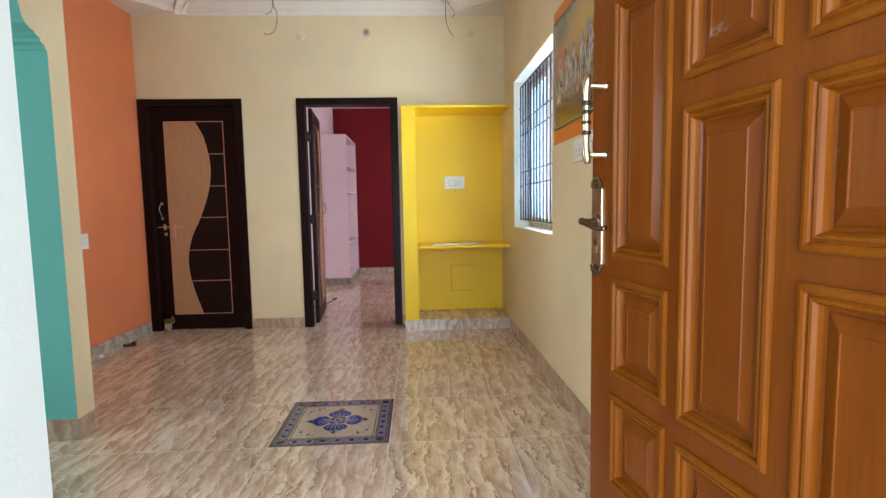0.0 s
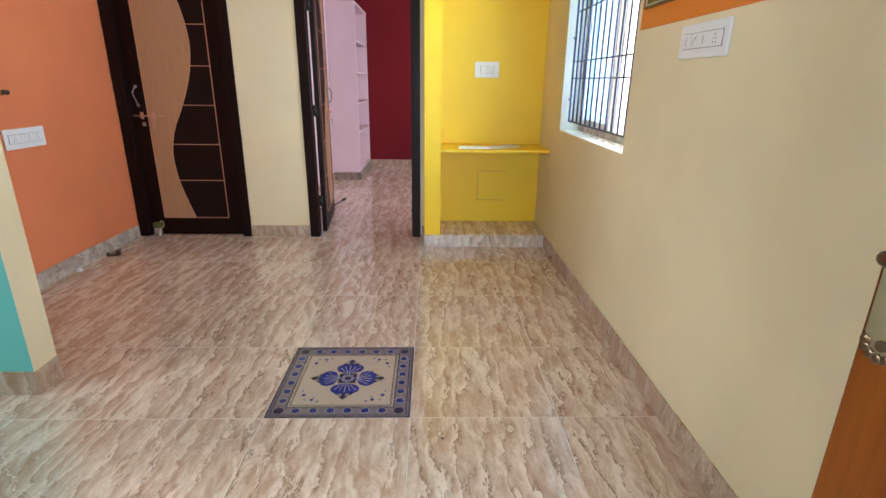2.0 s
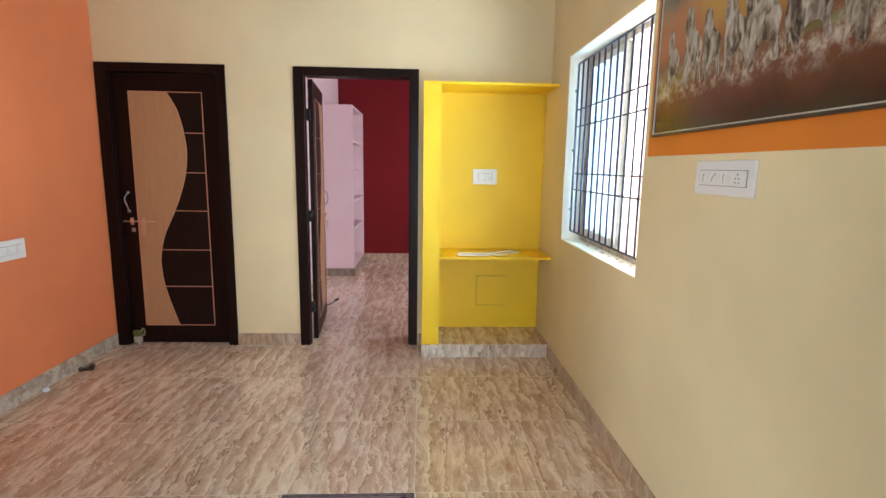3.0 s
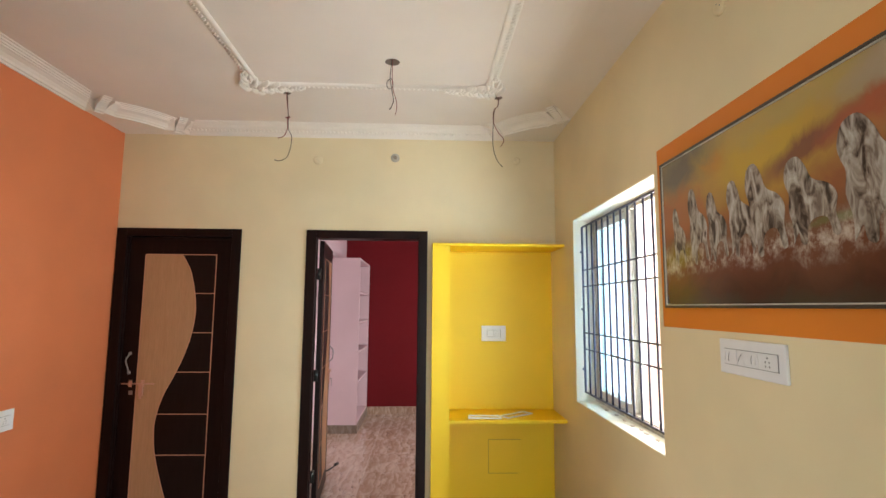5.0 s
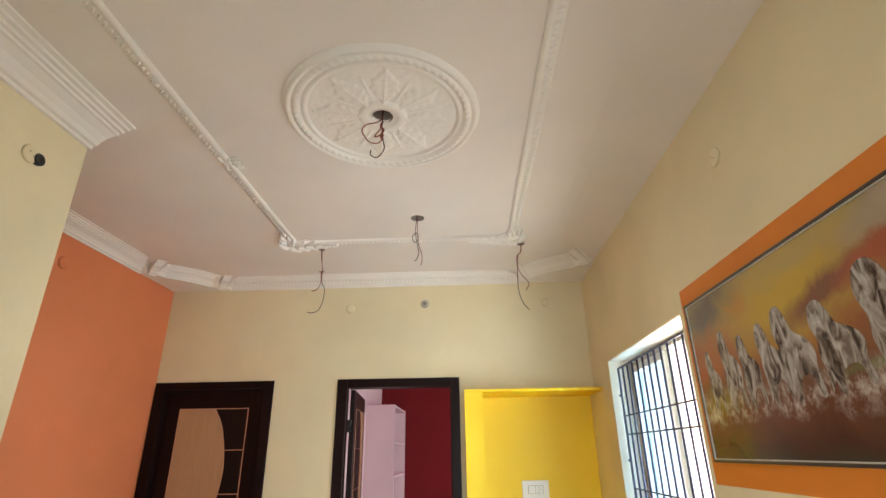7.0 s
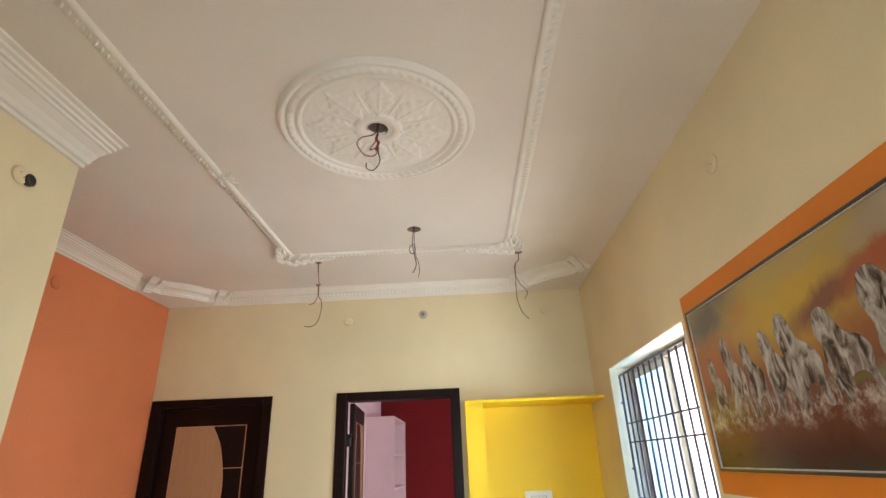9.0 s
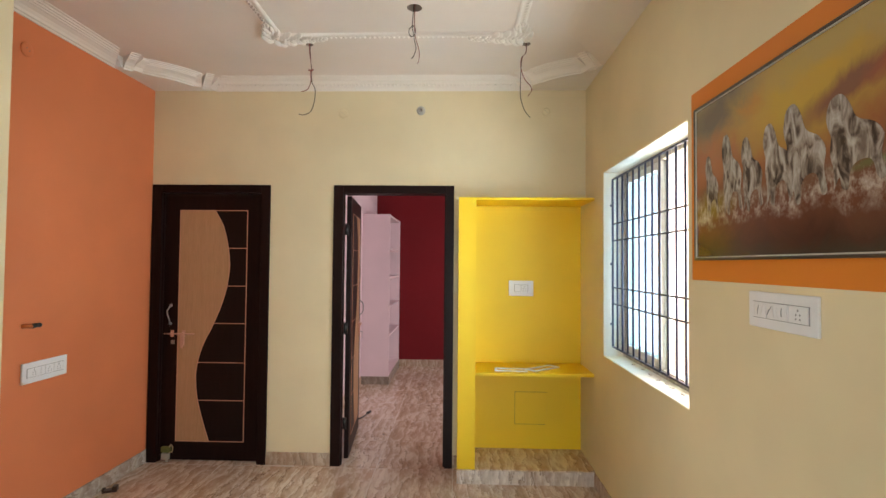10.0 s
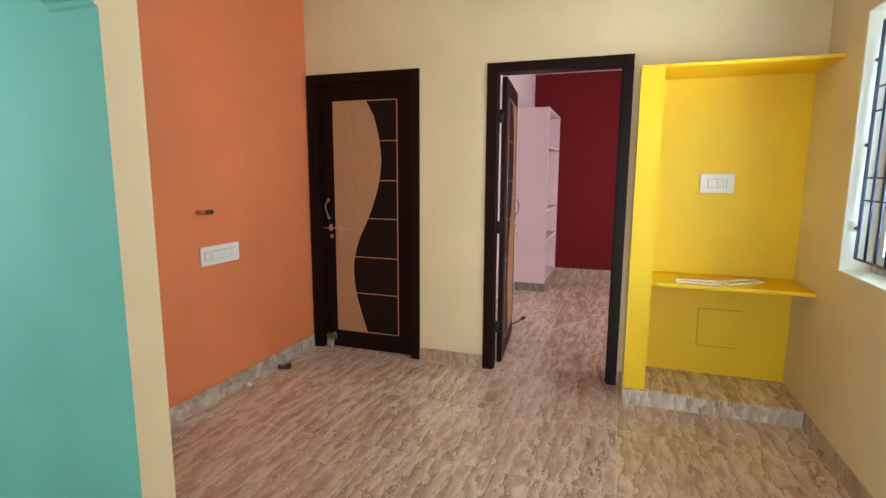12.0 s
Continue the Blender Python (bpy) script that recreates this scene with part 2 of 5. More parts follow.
def picture_mat():
    """Printed sky: grey cloud, yellow glow, orange and red-brown streaks, pale spray, brown dust and a dark green foot."""
    m, n, l, b = mat_base("framed_print", 0.25, 0, (0.4, 0.2, 0.1))
    warp = noise_tex(n, l, coords(n, l, "Generated", (1, 2.4, 1.2)), 3.4, 5, 0.6, 0.6)
    shift = n.new("ShaderNodeVectorMath")
    shift.operation = "MULTIPLY_ADD"
    shift.inputs[1].default_value = (0.0, 0.16, 0.20)
    l.new(warp.outputs["Color"], shift.inputs[0])
    l.new(n.new("ShaderNodeTexCoord").outputs["Generated"], shift.inputs[2])
    sep = n.new("ShaderNodeSeparateXYZ")
    l.new(shift.outputs[0], sep.inputs[0])

    def spot(cy, cz, wy, wz, lean=0.0, peak=1.0, soft=0.7):
        """A soft oval at (cy, cz) of the print, in shares of its width and height."""
        mp = n.new("ShaderNodeMapping")
        mp.vector_type = "TEXTURE"
        mp.inputs["Location"].default_value = (0, cy + 0.08, cz + 0.10)
        mp.inputs["Rotation"].default_value = (radians(lean), 0, 0)
        mp.inputs["Scale"].default_value = (1000, wy, wz)
        g = n.new("ShaderNodeTexGradient")
        g.gradient_type = "SPHERICAL"
        l.new(shift.outputs[0], mp.inputs["Vector"])
        l.new(mp.outputs[0], g.inputs["Vector"])
        return ramp(n, l, g.outputs[0], ((0.0, 0.0), (soft, peak)))
    c = ramp(n, l, sep.outputs[2], ((0.08, (0.045, 0.040, 0.025)), (0.18, (0.075, 0.026, 0.016)), (0.34, (0.16, 0.055, 0.028)), (0.46, (0.17, 0.075, 0.040)),
                                    (0.62, (0.30, 0.105, 0.040)), (0.86, (0.40, 0.20, 0.07)), (1.10, (0.30, 0.22, 0.12))))
    for args, tone in (((0.97, 0.62, 0.22, 0.22), (0.38, 0.125, 0.05)), ((0.86, 0.90, 0.24, 0.20, -12), (0.135, 0.105, 0.080)), ((0.70, 0.84, 0.06, 0.10), (0.40, 0.115, 0.05)),
                       ((0.50, 0.80, 0.34, 0.36), (0.50, 0.31, 0.045)), ((0.40, 0.96, 0.28, 0.12, -16), (0.42, 0.29, 0.09)),
                       ((0.34, 0.72, 0.30, 0.085, -30), (0.21, 0.085, 0.045)), ((0.16, 0.78, 0.22, 0.11, -30), (0.38, 0.10, 0.042)), ((0.05, 0.97, 0.30, 0.12, -20), (0.40, 0.30, 0.20)),
                       ((0.90, 0.32, 0.14, 0.10), (0.22, 0.15, 0.03)), ((0.25, 0.36, 0.20, 0.03), (0.15, 0.14, 0.05))):
        c = mixed(n, l, spot(*args), c, tone)
    spray = noise_tex(n, l, coords(n, l, "Generated", (1, 9, 3.6)), 2.6, 8, 0.72)
    band = ramp(n, l, sep.outputs[2], ((0.28, 0.0), (0.36, 0.95), (0.43, 0.75), (0.52, 0.0)))
    mm = n.new("ShaderNodeMath")
    mm.operation = "MULTIPLY"
    l.new(ramp(n, l, spray.outputs[0], ((0.46, 0.0), (0.64, 1.0))), mm.inputs[0])
    l.new(band, mm.inputs[1])
    c = mixed(n, l, mm.outputs[0], c, (0.60, 0.50, 0.42))
    l.new(c, b.inputs["Base Color"])
    b.inputs["Coat Weight"].default_value = 0.25
    b.inputs["Coat Roughness"].default_value = 0.12
    b.inputs["Specular IOR Level"].default_value = 0.25
    return m


def pale_mat():
    m, n, l, b = mat_base("pale_grey_print_shape", 0.25, 0, (0.5, 0.45, 0.4))
    t = noise_tex(n, l, coords(n, l, "Object", (1, 22, 9), (20, 0, 0)), 1.5, 4, 0.55, 0.9)
    c = ramp(n, l, t.outputs[0], ((0.36, (0.05, 0.032, 0.024)), (0.45, (0.20, 0.15, 0.12)), (0.55, (0.37, 0.315, 0.27)), (0.70, (0.55, 0.50, 0.45))))
    l.new(c, b.inputs["Base Color"])
    b.inputs["Specular IOR Level"].default_value = 0.25
    return m


PRINT = picture_mat()
PALE = pale_mat()


# building blocks
def box(bm, x0, x1, y0, y1, z0, z1, bevel=0.0):
    vs = [bm.verts.new((x, y, z)) for x in (x0, x1) for y in (y0, y1) for z in (z0, z1)]
    quads = ((0, 1, 3, 2), (4, 6, 7, 5), (0, 4, 5, 1), (2, 3, 7, 6), (0, 2, 6, 4), (1, 5, 7, 3))
    faces = [bm.faces.new([vs[i] for i in q]) for q in quads]
    if bevel:
        bmesh.ops.bevel(bm, geom=list({e for f in faces for e in f.edges}), offset=bevel, segments=2, profile=0.5, affect="EDGES")
    return faces


def mesh_object(name, bm, mats, smooth=False):
    bmesh.ops.recalc_face_normals(bm, faces=bm.faces)
    me = bpy.data.meshes.new(name)
    bm.to_mesh(me)
    bm.free()
    for m in (mats if isinstance(mats, (list, tuple)) else [mats]):
        me.materials.append(m)
    if smooth:
        for p in me.polygons:
            p.use_smooth = True
    return new(name, me)


def part(name, bm, material, parent, label="", smooth=False):
    ob = mesh_object(name, bm, material, smooth)
    ob.parent = parent
    if label:
        tagged(ob, label)
    return ob


def thing(name, loc, label, category, group="", kind="", rz=0.0):
    ob = new(name)
    ob.empty_display_size = 0.05
    ob.location = loc
    ob.rotation_euler = (0, 0, radians(rz))
    return tagged(ob, label, category, group, kind)


def structure(name, bm, material, smooth=False, label=""):
    return tagged(mesh_object(name, bm, material, smooth), label, "", "", "structure")


def prism(bm, pts, axis, a, b):
    """Polygon extruded along an axis from a to b. pts are in the two other axes, in order."""
    def place(p, t):
        return {"x": (t, p[0], p[1]), "y": (p[0], t, p[1]), "z": (p[0], p[1], t)}[axis]
    v0 = [bm.verts.new(place(p, a)) for p in pts]
    v1 = [bm.verts.new(place(p, b)) for p in pts]
    faces = [bm.faces.new(v0), bm.faces.new(v1[::-1])]
    n = len(pts)
    for i in range(n):
        faces.append(bm.faces.new((v0[i], v0[(i + 1) % n], v1[(i + 1) % n], v1[i])))
    return faces


def tube(bm, pts, r, seg=6):
    """A round wire along points."""
    pts = [Vector(p) for p in pts]
    rings = []
    for i, p in enumerate(pts):
        d = (pts[min(i + 1, len(pts) - 1)] - pts[max(i - 1, 0)]).normalized()
        a = d.orthogonal().normalized()
        if rings:
            a = (last - d * last.dot(d)).normalized()
        last = a
        c = d.cross(a)
        rad = r[i] if isinstance(r, (list, tuple)) else r
        rings.append([bm.verts.new(p + rad * (math.cos(k * math.tau / seg) * a + math.sin(k * math.tau / seg) * c)) for k in range(seg)])
    for r0, r1 in zip(rings, rings[1:]):
        for k in range(seg):
            bm.faces.new((r0[k], r0[(k + 1) % seg], r1[(k + 1) % seg], r1[k]))
    bm.faces.new(rings[0][::-1])
    bm.faces.new(rings[-1])


def spline(pts, n=8):
    """Catmull-Rom through points."""
    pts = [Vector(p) for p in pts]
    q = [2 * pts[0] - pts[1], *pts, 2 * pts[-1] - pts[-2]]
    out = []
    for i in range(1, len(q) - 2):
        for k in range(n):
            t = k / n
            out.append(0.5 * ((2 * q[i]) + (q[i + 1] - q[i - 1]) * t + (2 * q[i - 1] - 5 * q[i] + 4 * q[i + 1] - q[i + 2]) * t * t
                              + (3 * q[i] - q[i - 1] - 3 * q[i + 1] + q[i + 2]) * t ** 3))
    return out + [pts[-1]]


def lathe(bm, profile, seg=24, m=Matrix()):
    """Profile of (radius, height) turned about z, laid by m."""
    rings = []
    for r, z in profile:
        rings.append([bm.verts.new(m @ Vector((r * math.cos(k * math.tau / seg), r * math.sin(k * math.tau / seg), z))) for k in range(seg)])
    for r0, r1 in zip(rings, rings[1:]):
        for k in range(seg):
            bm.faces.new((r0[k], r0[(k + 1) % seg], r1[(k + 1) % seg], r1[k]))
    bm.faces.new(rings[0][::-1])
    bm.faces.new(rings[-1])


def blob(bm, centre, size, rz=0.0, sub=2, rough=0.0):
    made = bmesh.ops.create_icosphere(bm, subdivisions=sub, radius=1.0, matrix=Matrix.Translation(centre) @ Matrix.Rotation(radians(rz), 4, "Z") @ Matrix.Diagonal((*size, 1)))
    if rough:
        for v in made["verts"]:
            v.co += noise.noise_vector(v.co * 40) * rough
    return made


def wall_cut(bm, axis, a, b, u0, u1, z0, z1, holes):
    """A wall between a and b along axis, from u0 to u1, with rectangular holes (ua, ub, za, zb) that don't overlap in u."""
    def add(ua, ub, za, zb):
        if ub - ua > 1e-4 and zb - za > 1e-4:
            if axis == "y":
                box(bm, ua, ub, a, b, za, zb)
            else:
                box(bm, a, b, ua, ub, za, zb)
    u = u0
    for ua, ub, za, zb in sorted(holes):
        add(u, ua, z0, z1)
        add(ua, ub, z0, za)
        add(ua, ub, zb, z1)
        u = ub
    add(u, u1, z0, z1)
    bmesh.ops.remove_doubles(bm, verts=bm.verts, dist=1e-5)
    seen = {}
    for f in list(bm.faces):
        key = tuple(round(c, 4) for c in f.calc_center_median())
        seen.setdefault(key, []).append(f)
    bmesh.ops.delete(bm, geom=[f for fs in seen.values() if len(fs) > 1 for f in fs], context="FACES_ONLY")


# pale plane outside the window; the overexposed daylight is put in as emission
m, n, l, b = mat_base("glowing_backdrop", 0.9, 0, (0.8, 0.85, 0.9))
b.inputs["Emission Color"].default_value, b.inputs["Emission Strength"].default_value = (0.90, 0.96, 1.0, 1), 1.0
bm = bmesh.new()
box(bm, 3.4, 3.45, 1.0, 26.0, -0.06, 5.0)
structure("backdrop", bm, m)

# structure: floors and ground
bm = bmesh.new()
box(bm, -4.2, 2.2, -0.02, 9.0, -0.06, -0.0006)
structure("floor", bm, GROUT, label="grouted floor bed under glossy marble tiles")
bm = bmesh.new()
box(bm, -60, 60, -60, 60, -0.25, -0.065)
structure("ground", bm, CONCRETE)
bm = bmesh.new()
box(bm, -2.5, 2.5, -2.6, -0.02, -0.064, -0.004)
structure("porch_floor", bm, CONCRETE)

# walls
bm = bmesh.new()
wall_cut(bm, "y", 4.9, 5.05, -2.6, -0.06, 0, H, [(-2.425, -1.518, 0, 2.122), (-1.012, -0.103, 0, 2.122)])
structure("wall_back", bm, CREAM, label="cream painted wall with two doorways")
bm = bmesh.new()
box(bm, -0.06, 0.9, 4.9, 5.2, 2.012, H)
structure("wall_back_over_niche", bm, CREAM, label="cream painted wall over the yellow niche")
bm = bmesh.new()
box(bm, -0.06, 0.9, 5.052, 5.2, 0, 2.012)
structure("niche_back", bm, YELLOW, label="bright yellow painted niche back")
bm = bmesh.new()
for f in box(bm, -0.06, 0.066, 4.655, 5.052, 0, 1.992, 0.0):
    if abs(f.calc_center_median().x + 0.06) < 1e-4:
        f.material_index = 1
structure("niche_column", bm, [YELLOW, CREAM], label="bright yellow pier with cream side")
bm = bmesh.new()
box(bm, -0.06, 0.9, 4.653, 5.052, 1.992, 2.0115, 0.002)
structure("niche_top", bm, YELLOW, label="yellow painted slab over the niche")
bm = bmesh.new()
wall_cut(bm, "x", 0.9, 1.12, 0.40, 5.2, 0, H, [(3.205, 4.44, 0.935, 2.152)])
structure("wall_right", bm, CREAM, label="cream painted wall with barred window")
bm = bmesh.new()
box(bm, -2.6, -2.44, 2.78, 4.9, 0, H)
structure("wall_orange", bm, ORANGE, label="orange painted wall")
bm = bmesh.new()
box(bm, -4.15, -1.84, 2.648, 2.778, 0, H)
structure("wall_teal", bm, TEAL, label="teal painted wall")
ARCH = [(2.645, 1.885), (2.632, 1.890), (2.630, 1.905), (2.605, 1.912), (2.603, 1.930), (2.578, 1.936), (2.57, 1.948), (2.545, 1.953),
        (2.52, 1.968), (2.503, 1.992), (2.493, 2.03), (2.48, 2.065), (2.455, 2.095), (2.42, 2.11)]
outline = [(2.778, 0), (2.778, H), (0.632, H), (0.632, 0), (0.955, 0), *[(3.6 - y, z) for y, z in ARCH], *ARCH[::-1], (2.645, 0)]
bm = bmesh.new()
faces = prism(bm, outline, "x", -1.84, -1.64)
for f in faces:
    c, nrm = f.calc_center_median(), f.normal
    f.normal_update()
    if abs(f.normal.x) < 0.5 and 0.9 < c.y < 2.7 and c.z < 2.5:
        f.material_index = 1
    elif c.x < -1.83:
        f.material_index = 1
structure("wall_arch", bm, [CREAM, TEAL], label="cream wall with stepped arch and teal soffit")
bm = bmesh.new()
wall_cut(bm, "y", 0.40, 0.632, -4.15, 1.12, 0, H, [(-0.297, 0.67, 0, 2.12)])
structure("wall_front", bm, WHITE_WALL, label="white painted entrance wall with doorway")
# the opening is unseen, added to let the fill lamp shine in
bm = bmesh.new()
wall_cut(bm, "x", -4.15, -4.0, 0.632, 2.648, 0, H, [(0.9, 2.1, 0.95, 2.2)])
structure("wall_side_room", bm, TEAL)
# bedroom
bm = bmesh.new()
box(bm, -2.6, -1.45, 5.6, 5.75, 0, H)
box(bm, -2.75, -2.6, 5.05, 5.75, 0, H)
structure("wall_closet", bm, CREAM)
bm = bmesh.new()
box(bm, -1.45, 2.15, 8.62, 8.8, 0, H)
structure("wall_red", bm, RED, label="dark red painted wall")
bm = bmesh.new()
box(bm, -1.45, -1.29, 5.05, 8.62, 0, H)
structure("wall_pink", bm, PINK, label="pale pink painted wall")
bm = bmesh.new()
wall_cut(bm, "x", 2.0, 2.15, 5.05, 8.62, 0, H, [(6.2, 7.6, 0.9, 2.2)])
structure("wall_bedroom_east", bm, PINK)
bm = bmesh.new()
box(bm, -1.29, -1.02, 5.052, 5.06, 0, H)
box(bm, -0.09, 2.0, 5.202, 5.21, 0, H)
box(bm, -1.02, -0.09, 5.052, 5.06, 2.13, H)
structure("wall_bedroom_inner", bm, PINK)

# ceiling with lamp holes
LAMPS = [(-1.03, 4.24, 0.026), (-0.312, 3.785, 0.042), (0.358, 4.245, 0.030), (-0.366, 2.775, 0.045)]
bm = bmesh.new()
edges = []
for loop in [[(-4.15, 0.4), (1.12, 0.4), (1.12, 5.2), (-4.15, 5.2)]] + [[(x + r * math.cos(k * math.tau / 20), y + r * math.sin(k * math.tau / 20)) for k in range(20)] for x, y, r in LAMPS]:
    vs = [bm.verts.new((x, y, H)) for x, y in loop]
    edges += [bm.edges.new((vs[i], vs[(i + 1) % len(vs)])) for i in range(len(vs))]
bmesh.ops.triangle_fill(bm, use_beauty=True, use_dissolve=False, edges=edges)
for x, y, r in LAMPS:
    low = [bm.verts.new((x + r * math.cos(k * math.tau / 20), y + r * math.sin(k * math.tau / 20), H)) for k in range(20)]
    top = [bm.verts.new((v.co.x, v.co.y, H + 0.07)) for v in low]
    for k in range(20):
        f = bm.faces.new((low[k], low[(k + 1) % 20], top[(k + 1) % 20], top[k]))
        f.material_index = 1
    bm.faces.new(top).material_index = 1
bmesh.ops.remove_doubles(bm, verts=bm.verts, dist=1e-5)
structure("ceiling", bm, [CEIL, HOLE], label="off-white plaster ceiling with open lamp holes")
bm = bmesh.new()
box(bm, -4.15, 2.15, 0.4, 5.2, H + 0.08, H + 0.2)
box(bm, -2.75, 2.15, 5.2, 8.8, H, H + 0.2)
structure("ceiling_slab", bm, CEIL)
bm = bmesh.new()
box(bm, -1.29, 2.0, 5.212, 8.62, 2.735, 2.80)
structure("ceiling_bedroom", bm, PINK, label="pale pink bedroom ceiling")


def sweep(bm, path, profile, closed=False, skew=(0.0, 0.0)):
    """Profile of (off, down) swept along a plan path of (x, y), the profile to the path's left, mitred at the corners; skew slants the cuts at the two ends."""
    n = len(path)
    rings = []
    for i, p in enumerate(path):
        p = Vector(p)
        a = Vector(path[i - 1]) if i or closed else None
        b = Vector(path[(i + 1) % n]) if i < n - 1 or closed else None
        d0 = (p - a).normalized() if a is not None else (b - p).normalized()
        d1 = (b - p).normalized() if b is not None else d0
        n0, n1 = Vector((-d0.y, d0.x)), Vector((-d1.y, d1.x))
        m = (n0 + n1).normalized()
        m /= max(0.3, m.dot(n1))
        if i in (0, n - 1) and not closed:
            m = m + d1 * skew[0 if i == 0 else 1]
        rings.append([bm.verts.new((p.x + m.x * o, p.y + m.y * o, H - z)) for o, z in profile])
    pairs = list(zip(rings, rings[1:])) + ([(rings[-1], rings[0])] if closed else [])
    for r0, r1 in pairs:
        for k in range(len(profile) - 1):
            bm.faces.new((r0[k], r0[k + 1], r1[k + 1], r1[k]))
    if not closed:
        bm.faces.new(rings[0])
        bm.faces.new(rings[-1][::-1])
    return bm.faces


CORNICE = [(0.0, 0.0), (0.0, 0.075), (0.010, 0.075), (0.014, 0.066), (0.026, 0.064), (0.034, 0.052), (0.052, 0.038), (0.078, 0.028),
           (0.088, 0.027), (0.091, 0.021), (0.103, 0.021), (0.106, 0.014), (0.119, 0.013), (0.122, 0.006), (0.138, 0.005), (0.140, 0.0)]


PLAIN = [(0.0, 0.0), (0.0, 0.070), (0.012, 0.070), (0.030, 0.046), (0.062, 0.030), (0.098, 0.018), (0.110, 0.012), (0.118, 0.0)]


def cornice(name, path, big=1.0, profile=CORNICE, skew=(0.0, 0.0)):
    bm = bmesh.new()
    sweep(bm, path, [(o * big, z * big) for o, z in profile], False, skew)
    structure(name, bm, POP, label="white plaster of paris cornice with stepped mouldings")


# right wall: a broad plain cove, run out into the ceiling
bm = bmesh.new()
sweep(bm, [(0.9, 0.64), (0.9, 4.44)], [(0.34 * t, 0.066 * (1 - t) ** 1.5) for t in (0, 0.08, 0.16, 0.26, 0.38, 0.52, 0.68, 0.84, 1)] + [(0.33, -0.002), (0.0, -0.002)], skew=(0.0, -1.15))
structure("ceiling_cove", bm, CEIL, label="plain off-white plaster cove along the wall")
cornice("cornice", [(0.41, 4.9), (-1.955, 4.9)], skew=(0.75, -0.75))
cornice("cornice", [(-2.44, 4.43), (-2.44, 2.82)], skew=(1.05, 0.0))
cornice("cornice", [(-1.64, 2.785), (-1.64, 0.64)], 1.35)


def bow(p, q, bulge, n=8):
    """Points from p to q on a shallow curve that bulges to the path's left."""
    p, q = Vector(p), Vector(q)
    side = Vector((p.y - q.y, q.x - p.x)).normalized()
    return [tuple(p.lerp(q, k / n) + side * bulge * math.sin(math.pi * k / n)) for k in range(n + 1)]


# at the two far corners the cornice steps round on a bowed piece between two narrow blocks, over a flat infill
for corner, first, second, arc, ends in (
        ((0.9, 4.9), [(0.865, 4.465), (0.825, 4.505)], [(0.485, 4.80), (0.435, 4.84)], ((0.79, 4.565), (0.54, 4.745)), ((0.9, 4.43), (0.41, 4.9))),
        ((-2.44, 4.9), [(-1.985, 4.86), (-2.03, 4.825)], [(-2.345, 4.475), (-2.38, 4.43)], ((-2.085, 4.80), (-2.315, 4.545)), ((-1.955, 4.9), (-2.44, 4.43)))):
    curve = bow(*arc, 0.024)
    cornice("cornice", curve, 0.95)
    cornice("cornice_block", first, 1.10)
    cornice("cornice_block", second, 1.10)
    cornice("cornice_gap", [ends[0], first[0]], 1.0, PLAIN)
    cornice("cornice_gap", [first[1], curve[0]], 1.0, PLAIN)
    cornice("cornice_gap", [curve[-1], second[0]], 1.0, PLAIN)
    cornice("cornice_gap", [second[1], ends[1]], 1.0, PLAIN)
    bm = bmesh.new()
    prism(bm, [ends[0], *first, *curve, *second, ends[1], corner], "z", H - 0.070, H)
    structure("cornice_corner", bm, POP, label="flat plaster corner infill of the cornice")
bm = bmesh.new()
for k in range(78):
    x = -1.93 + 0.0297 * k
    blob(bm, (x, 4.9 - 0.046, H - 0.046 + 0.006 * (k % 2)), (0.013, 0.008, 0.010), 35 if k % 2 else -35, 1, 0.002)
structure("cornice_leaves", bm, POP, True, "row of small plaster leaves in the hollow of the cornice")


